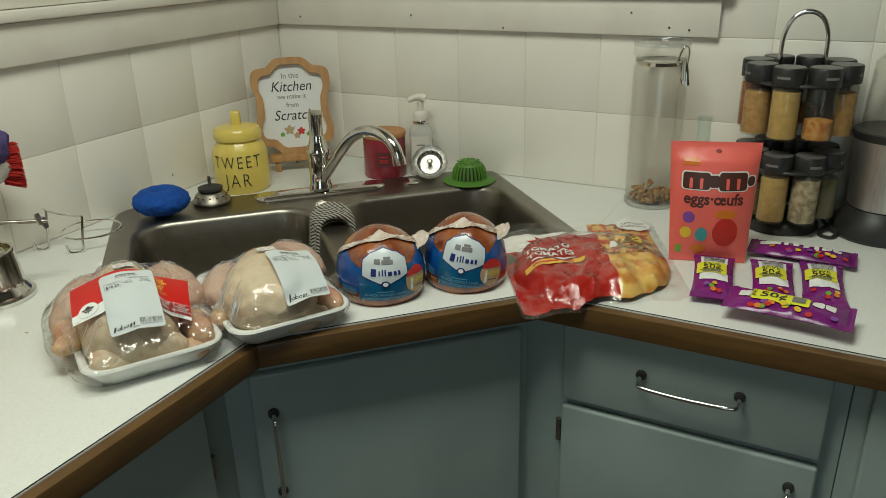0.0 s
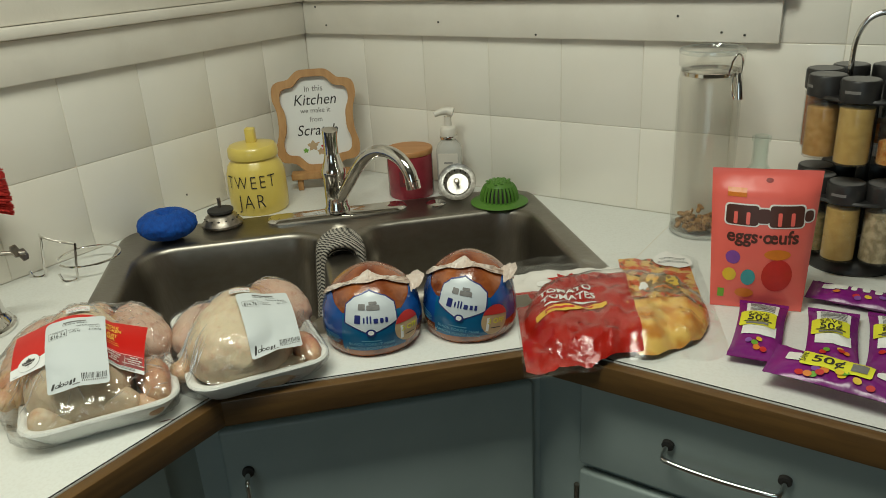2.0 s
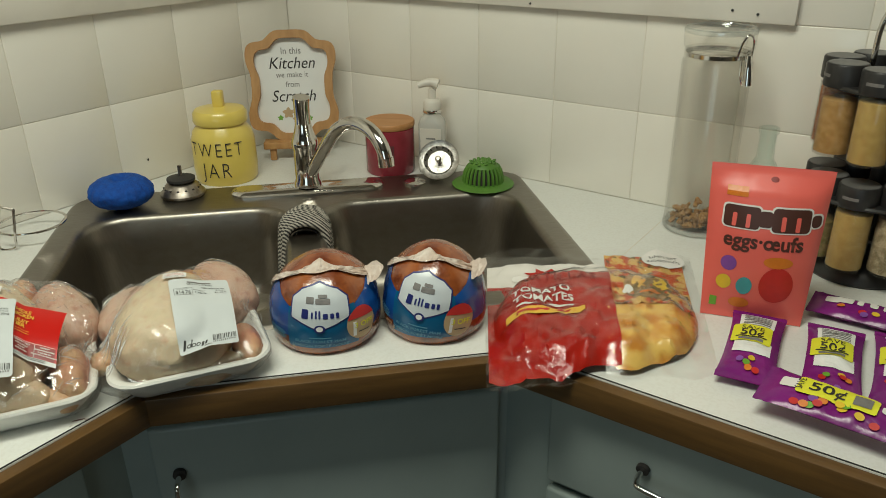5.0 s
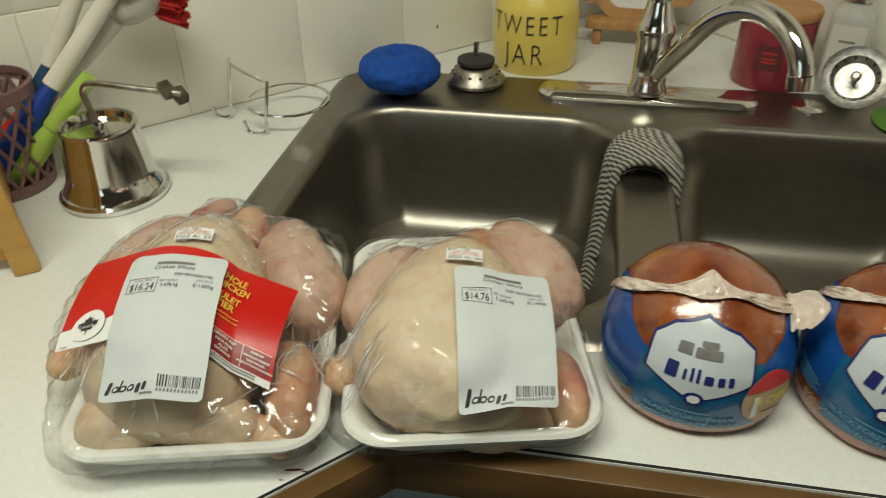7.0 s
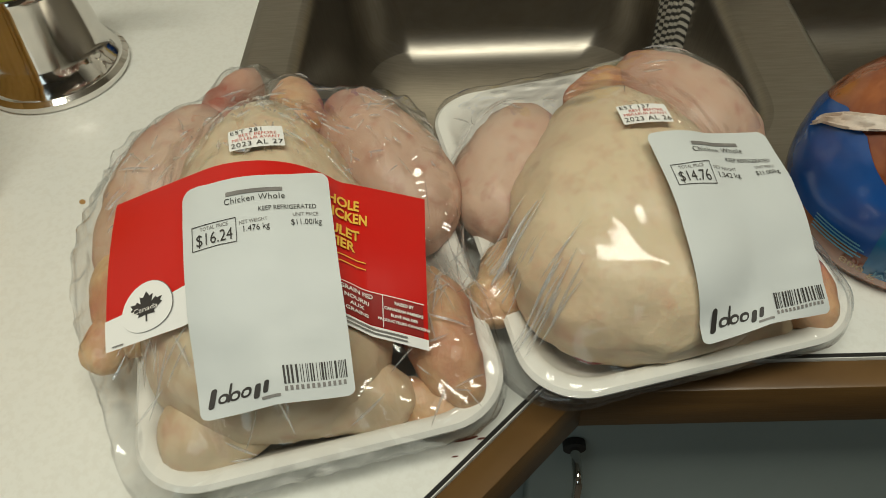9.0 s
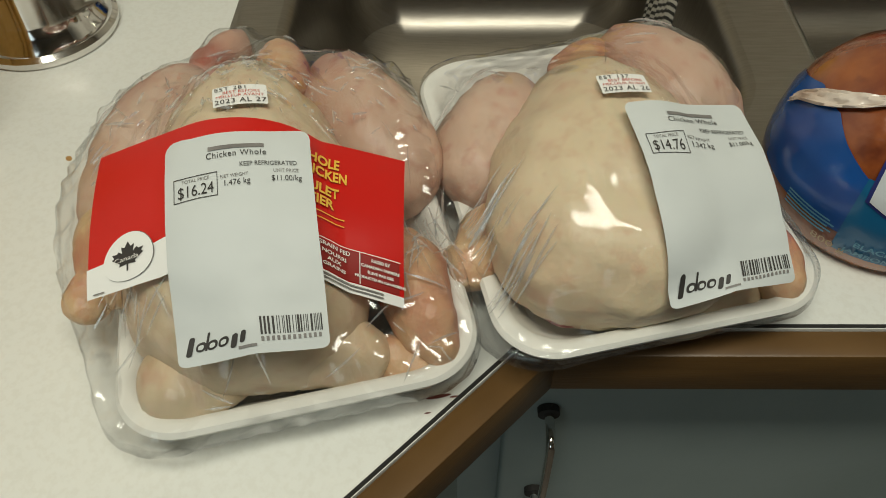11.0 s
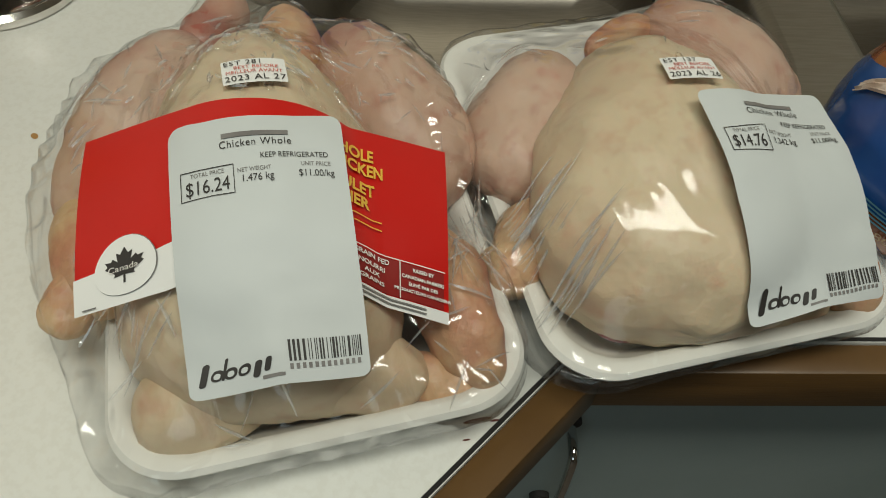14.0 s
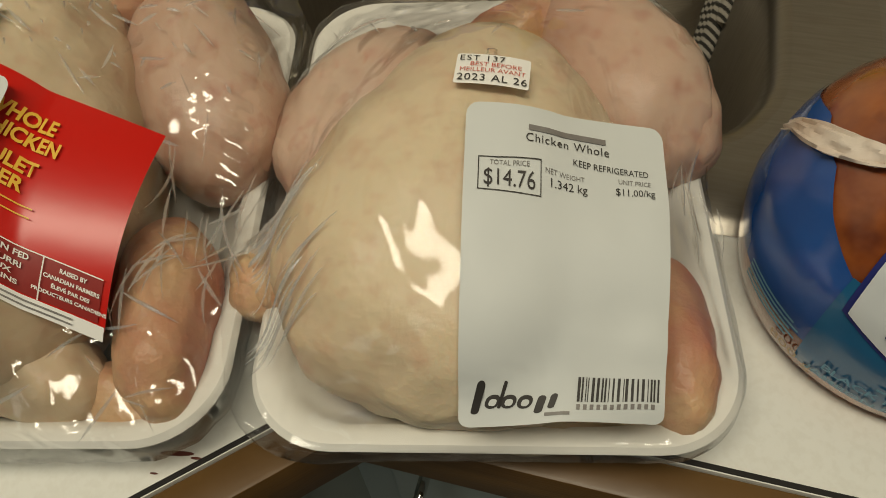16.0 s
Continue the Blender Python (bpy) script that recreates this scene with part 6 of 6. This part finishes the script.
def price_label(t, hull, x0, y0, turn, w, h, price, weight, seed):
    """White thermal scale label; its top edge's middle is at (x0, y0)."""
    def curve(off):
        q = on_hull(hull, x0, y0, turn, off, True)
        return lambda x, y: q(x, -h * (1.32 * (-y / h) - 0.32 * (y / h) ** 2))
    base = curve(0.0036)
    lab = thing("price_label", t.matrix_world.copy(), "white printed price label stuck on the wrapped chicken", "label", "price labels")
    part("paper", polygon([(x, y - h / 2) for x, y in ring_pts(w, h, 0.004, 4)], base, 0.004), M["sticker"], lab)
    f = curve(0.0041)
    g = lambda dx, dy: (lambda x, y: f(dx + x, dy + y))
    bar(-0.0125, 0.0125, -0.0082, -0.0064, f, M["grey_ink"], lab)
    lettering("Chicken Whole", 0.0038, g(0, -0.0118), M["ink"], lab, 1.0, spacing=1.12)
    lettering("KEEP REFRIGERATED", 0.0027, g(0.014, -0.0166), M["ink"], lab, 1.0)
    lettering("TOTAL PRICE", 0.0021, g(-0.0185, -0.0200), M["grey_ink"], lab)
    lettering(price, 0.0072, g(-0.0185, -0.0262), M["ink"], lab, 0.84)
    for a in ((-0.0285, -0.0085, -0.0279, -0.0276), (-0.0285, -0.0085, -0.0178, -0.0175), (-0.0285, -0.0282, -0.0279, -0.0175), (-0.0088, -0.0085, -0.0279, -0.0175)):
        bar(*a, f, M["ink"], lab, "box_line")
    lettering("NET WEIGHT", 0.0021, g(-0.001, -0.0208), M["grey_ink"], lab)
    lettering(weight, 0.0036, g(0.0, -0.0243), M["ink"], lab)
    lettering("UNIT PRICE", 0.0021, g(0.0215, -0.0196), M["grey_ink"], lab)
    lettering("$11.00/kg", 0.0033, g(0.0215, -0.0232), M["ink"], lab)
    # brand mark as plain slanted strokes and rings
    def slant(dx, dy, off):
        q = curve(off)
        return lambda x, y: q(dx + x + 0.25 * y, dy + y)
    yb = -h + 0.0108
    for k, (dx, dy, ww, hh) in enumerate(((-0.0268, 0.0, 0.0026, 0.0098), (-0.0222, -0.0008, 0.0046, 0.0048), (-0.0172, -0.0008, 0.0046, 0.0048), (-0.0192, 0.0012, 0.0011, 0.0088), (-0.0122, -0.0008, 0.0046, 0.0048), (-0.0075, -0.0018, 0.0026, 0.0068), (-0.0036, -0.0006, 0.0022, 0.0056))):
        o = part("brand_stroke", polygon(ring_pts(ww, hh, min(ww, hh) * 0.45, 4), slant(dx, yb + dy, 0.0041), 0.01), M["ink"], lab)
        if k in (1, 2, 4):
            part("stroke_gap", polygon(ring_pts(ww - 0.0022, hh - 0.0024, 0.0009, 3), slant(dx, yb + dy, 0.0045), 0.01), M["sticker"], o)
    barcode(f, 0.004, -h + 0.0100, 0.0265, 0.0088, lab, seed)
    bar(-0.006, 0.002, -h + 0.0042, -h + 0.0057, f, M["grey_ink"], lab)
    return lab


def date_sticker(t, hull, x0, y0, turn, est, date):
    f = on_hull(hull, x0, y0, turn, 0.0008)
    st = thing("date_sticker", t.matrix_world.copy(), "small white best-before sticker on the wrapped chicken", "sticker", "date stickers")
    part("paper", polygon(ring_pts(0.027, 0.0165, 0.0008, 2), f, 0.005), M["paper"], st, smooth=False)
    g = lambda dx, dy: (lambda x, y: on_hull(hull, x0, y0, turn, 0.0013)(dx + x, dy + y))
    lettering(est, 0.0044, g(-0.0125, 0.0038), M["ink"], st, 1.0, align="LEFT", spacing=1.15)
    lettering("BEST BEFORE", 0.0032, g(0.001, 0.0008), M["red_ink"], st)
    lettering("MEILLEUR AVANT", 0.0030, g(0.0, -0.0022), M["red_ink"], st)
    lettering(date, 0.0050, g(-0.0125, -0.0070), M["ink"], st, 0.98, align="LEFT", spacing=1.1)


tray1 = foam_tray(pose(0.500, -0.991, TOP + 0.0004, 0, 0, 58.8), "white foam tray holding a wrapped chicken on the worktop")
tray2 = foam_tray(pose(0.6035, -0.823, TOP + 0.0004, 0, 0, 58.2), "white foam tray holding a wrapped chicken beside the sink")

LUMPS1 = [("breast", (-0.013, -0.011, 0.046, 0.104, 0.061, 0.069, 1.44), 0.34), ("thigh", (0.060, 0.050, 0.042, 0.068, 0.036, 0.044, 1.9), 0.1),
          ("thigh", (-0.066, 0.064, 0.042, 0.072, 0.036, 0.042, 1.08), 0.15), ("drumstick", (-0.026, 0.122, 0.060, 0.034, 0.015, 0.016, 1.0), 0.1), ("tail", (0.014, 0.098, 0.066, 0.026, 0.018, 0.018, 1.5), 0.1),
          ("wing", (0.066, -0.074, 0.034, 0.046, 0.020, 0.026, 1.72), -0.1), ("wing", (-0.096, -0.012, 0.040, 0.036, 0.018, 0.022, 1.75), -0.1), ("wing_tip", (-0.104, -0.034, 0.040, 0.021, 0.013, 0.014, 1.25), 0.2), ("wing_tip", (0.052, -0.106, 0.022, 0.022, 0.013, 0.014, 2.6), 0.1),
          ("side", (-0.046, -0.088, 0.030, 0.040, 0.024, 0.024, 0.6), 0.0), ("side", (0.014, -0.096, 0.030, 0.034, 0.020, 0.022, -0.3), 0.0), ("neck", (-0.012, -0.098, 0.022, 0.024, 0.009, 0.009, 0.0), 0.0)]
LUMPS2 = [("breast", (-0.010, -0.032, 0.044, 0.091, 0.067, 0.057, 1.37), 0.27), ("thigh", (0.060, 0.046, 0.040, 0.058, 0.036, 0.042, 2.05), 0.1),
          ("thigh", (-0.057, 0.034, 0.034, 0.057, 0.037, 0.036, 1.0), 0.1), ("tail", (0.014, 0.074, 0.052, 0.026, 0.017, 0.017, 0.4), 0.1),
          ("wing", (-0.086, -0.046, 0.028, 0.030, 0.017, 0.019, 0.9), -0.1), ("wing_tip", (-0.098, -0.056, 0.030, 0.016, 0.010, 0.012, 2.6), 0.1), ("wing", (0.068, -0.082, 0.028, 0.040, 0.018, 0.022, 1.6), -0.1),
          ("side", (0.020, -0.106, 0.020, 0.042, 0.018, 0.017, 0.1), 0.0), ("neck", (-0.056, -0.086, 0.020, 0.022, 0.009, 0.008, 2.2), 0.0)]
chicken(tray1, LUMPS1, 3.0, "raw whole chicken with pale skin lying breast up in its tray")
chicken(tray2, LUMPS2, 8.0, "raw whole chicken with smooth pale breast lying in its tray")
hull1 = Hull(LUMPS1, -0.13, 0.13, -0.14, 0.16, 0.020, 100)
hull2 = Hull(LUMPS2, -0.12, 0.12, -0.14, 0.14, 0.026, 500)
wrap_over(tray1, hull1, TW, TH, 0.034, 0.0026, M["film_loose"], "loose creased clear plastic bag round the chicken and tray", ((0.022, 0.003), (0.010, -0.006), (0.003, -0.018)),
          lambda a: 0.030 * max(0, math.cos(a - 3.0)) ** 2 + 0.030 * max(0, math.cos(a - 1.62)) ** 4)
wrap_over(tray2, hull2, TW, TH, 0.034, 0.0008, M["film"], "tight clear stretch wrap over the chicken and tray", ((0.024, 0.0012), (0.012, -0.008), (0.002, -0.020)),
          lambda a: 0.020 * max(0, math.cos(a - 3.62)) ** 10)

def wrap_glint_folds(ob, hull, seed, places, material):
    """Thin pinched folds lying on the film, coloured milky white to stand in for its highlights; places are (x, y,
    spread, direction, scatter, count, length).
    """
    rr, bm = random.Random(seed), bmesh.new()
    for x0, y0, sp, direct, scat, count, length in places:
        for _ in range(count):
            x, y, a = x0 + rr.gauss(0, sp), y0 + rr.gauss(0, sp), radians(direct + rr.gauss(0, scat))
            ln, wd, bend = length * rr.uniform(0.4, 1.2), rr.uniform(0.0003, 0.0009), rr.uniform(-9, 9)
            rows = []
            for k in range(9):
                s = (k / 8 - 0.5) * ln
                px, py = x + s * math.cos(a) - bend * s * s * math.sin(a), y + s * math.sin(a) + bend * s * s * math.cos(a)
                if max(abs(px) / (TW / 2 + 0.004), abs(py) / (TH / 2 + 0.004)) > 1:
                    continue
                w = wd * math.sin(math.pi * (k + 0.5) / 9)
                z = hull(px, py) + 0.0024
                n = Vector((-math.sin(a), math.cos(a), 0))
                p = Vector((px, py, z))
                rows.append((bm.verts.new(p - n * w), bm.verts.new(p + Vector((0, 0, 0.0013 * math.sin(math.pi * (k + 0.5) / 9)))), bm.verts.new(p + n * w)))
            for q, t in zip(rows, rows[1:]):
                bm.faces.new((q[0], t[0], t[1], q[1]))
                bm.faces.new((q[1], t[1], t[2], q[2]))
    tagged(part("fold", bm, material, ob, "pinched folds of the film, whitened in place of glints"), kind="stuff")


w1, w2 = [o for o in scene.objects if o.name.startswith("plastic_wrap")]
# ribbons gathered where the film should glint
wrap_glint_folds(w1, hull1, 5, ((0.055, 0.055, 0.018, 120, 40, 22, 0.014), (-0.070, 0.040, 0.020, 60, 40, 16, 0.018), (0.0, 0.085, 0.028, 10, 50, 16, 0.014), (0.0, 0.025, 0.022, 70, 60, 26, 0.012), (0.018, 0.030, 0.020, 110, 30, 34, 0.005), (-0.022, 0.045, 0.018, 60, 40, 20, 0.006), (0.062, 0.030, 0.020, 130, 50, 14, 0.009), (-0.085, 0.030, 0.020, 40, 40, 12, 0.012), (0.080, -0.040, 0.014, 80, 20, 20, 0.030), (-0.098, -0.040, 0.012, 70, 50, 26, 0.014),
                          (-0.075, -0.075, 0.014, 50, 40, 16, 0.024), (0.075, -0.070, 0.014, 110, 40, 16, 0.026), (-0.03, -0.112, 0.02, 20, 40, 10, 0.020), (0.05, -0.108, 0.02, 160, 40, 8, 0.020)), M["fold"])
wrap_glint_folds(w2, hull2, 6, ((-0.088, -0.052, 0.009, 24, 6, 26, 0.034), (-0.078, -0.088, 0.008, 30, 6, 14, 0.028), (0.050, 0.075, 0.012, 150, 30, 5, 0.018), (-0.02, 0.045, 0.02, 60, 40, 3, 0.012), (0.082, -0.03, 0.008, 95, 20, 8, 0.03), (-0.06, 0.06, 0.015, 60, 30, 6, 0.018)), M["fold"])

# red printed sleeve under the price label of the first chicken
fr1 = on_hull(hull1, 0, 0, 0, 0.0006, wide=True)
fr2, frb, fr3, fr4 = (on_hull(hull1, 0, 0, 0, k, wide=True) for k in (0.0012, 0.0018, 0.0024, 0.0030))
slv = thing("red_sleeve_label", tray1.matrix_world.copy(), "red and white curved printed label across the wrapped chicken", "label")


def sleeve(p, q):
    """Plan place on the sleeve, p across and q up its width, both 0 to 1."""
    lo, hi = Vector((-0.088, -0.077)).lerp(Vector((0.056, -0.099)), p), Vector((-0.080, 0.000)).lerp(Vector((0.072, -0.026)), p)
    v = lo.lerp(hi, q * (0.4 + 0.6 * q))
    return v.x, v.y + 0.004 * math.sin(math.pi * p)


def sl(p0, q0, k):
    """Metres on the sleeve round the share (p0, q0)."""
    return lambda x, y: k(*sleeve(p0 + x / 0.155, q0 + y / 0.080))


part("red_print", sheet(lambda a, c: fr1(*sleeve(a, 0.09 + 0.91 * c)), 60, 20), M["redlabel"], slv, "glossy red print")
part("white_print", sheet(lambda a, c: fr2(*sleeve(a * 0.40, (0.29 + 0.07 * a) * c)), 24, 8), M["paper"], slv, "white lower corner")
part("white_strip", sheet(lambda a, c: fr2(*sleeve(0.52 + 0.48 * a, 0.115 * c)), 24, 6), M["paper"], slv, "white text strip")
leafp = []
half = ((0.0, 1.0), (0.18, 0.68), (0.37, 0.78), (0.30, 0.36), (0.52, 0.55), (0.60, 0.42), (0.88, 0.46), (0.76, 0.24), (0.88, 0.12), (0.42, -0.26), (0.48, -0.44), (0.05, -0.38), (0.05, -0.85))
for sx, row in ((1, half), (-1, half[:0:-1])):
    leafp += [(0.0092 * sx * x, 0.0096 * y) for x, y in row]
part("leaf_mark", polygon(leafp, sl(0.150, 0.275, fr3), 0.005), M["ink"], slv, "black maple leaf mark")
part("badge_line", polygon(disc_pts(0.0133, 0.0152), sl(0.150, 0.270, frb), 0.005), M["grey_ink"], slv, "thin dark line round the badge")
part("badge", polygon(disc_pts(0.0130, 0.0149), sl(0.150, 0.270, on_hull(hull1, 0, 0, 0, 0.0021, wide=True)), 0.005), M["paper"], slv, "round white badge")
lettering("Canada", 0.0042, sl(0.150, 0.255, fr4), M["white_ink"], slv)
panel = part("dark_panel", sheet(lambda a, c: fr2(*sleeve(0.66 + 0.325 * a, 0.125 + 0.235 * c)), 20, 6), M["darkred"], slv, "dark red text panel")
for p0, p1, q0, q1 in ((0.850, 0.853, 0.12, 0.362), (0.64, 0.987, 0.360, 0.366)):
    part("panel_line", sheet(lambda a, c: fr3(*sleeve(p0 + (p1 - p0) * a, q0 + (q1 - q0) * c)), 14, 4), M["white_ink"], panel)
for words, q in (("WHOLE", 0.83), ("CHICKEN", 0.755), ("POULET", 0.655), ("ENTIER", 0.58)):
    lettering(words, 0.0064, sl(0.655, q, fr3), M["orange_ink"], slv, 0.86, fat=0.0002, align="LEFT")
for q in (0.53, 0.49):
    bar(0.0, 0.016, 0.0, 0.0005, sl(0.70, q, fr3), M["orange_ink"], slv, "small_print")
for words, p, q in (("GRAIN FED", 0.775, 0.315), ("NOURRI", 0.775, 0.262), ("AUX", 0.775, 0.213), ("GRAINS", 0.775, 0.163), ("RAISED BY", 0.920, 0.315), ("CANADIAN FARMERS", 0.920, 0.270), ("\u00c9LEV\u00c9 PAR DES", 0.920, 0.225), ("PRODUCTEURS CANADIENS", 0.920, 0.180)):
    lettering(words, 0.0033 if p < 0.8 else 0.0024, sl(p, q, fr3), M["white_ink"], panel, 0.86, fat=0.00008)
for q in (0.075, 0.035):
    bar(-0.020, 0.020, 0.0, 0.0012, sl(0.80, q, fr3), M["grey_ink"], slv, "small_print")
bar(-0.003, 0.003, 0.0, 0.0010, sl(0.05, 0.03, fr3), M["grey_ink"], slv, "small_print")

price_label(tray1, hull1, -0.009, -0.021, -0.07, 0.066, 0.098, "$16.24", "1.476 kg", 5)
price_label(tray2, hull2, 0.0240, -0.033, -0.03, 0.066, 0.095, "$14.76", "1.342 kg", 6)
date_sticker(tray1, hull1, -0.0055, 0.0094, 0.0, "EST 281", "2023 AL 27")
date_sticker(tray2, hull2, 0.0, -0.0125, -0.10, "EST 137", "2023 AL 26")

# ---------------------------------------------------------------- tiles, last
def tile_mesh(w, h):
    """One glazed tile with rounded edges, its face towards -y."""
    bm = box(0.0007, w - 0.0007, -0.0, 0.006, 0.0007, h - 0.0007, 0.0010, seg=2)
    me = bpy.data.meshes.new("tile")
    bm.to_mesh(me)
    bm.free()
    me.polygons.foreach_set("use_smooth", [True] * len(me.polygons))
    me.set_sharp_from_angle(angle=radians(50))
    me.materials.append(M["tile"])
    return me


meshes = {}
rnd = random.Random(12)


def tile(parent, m, w, h):
    key = (round(w, 4), round(h, 4))
    if key not in meshes:
        meshes[key] = tile_mesh(w, h)
    ob = new("tile", meshes[key])
    ob.parent = parent
    ob.matrix_world = m @ pose(0, 0, 0, rnd.uniform(-0.06, 0.06), 0, rnd.uniform(-0.06, 0.06))


xs = [0.001] + [0.189 + PITCH * k for k in range(12)]
ys = [0.001, 0.1515] + [0.1515 + PITCH * k for k in range(1, 14)]
for r in range(4):
    z = TOP + 0.0005 + ROW * r
    for a, c in zip(xs, xs[1:]):
        if r < 2 or a > 1.05:
            tile(grout_r, pose(a, -0.0005, z), c - a, ROW)
    for a, c in zip(ys, ys[1:]):
        if r < 2:
            tile(grout_l, pose(0.0005, -c, z, 0, 0, 90), c - a, ROW)
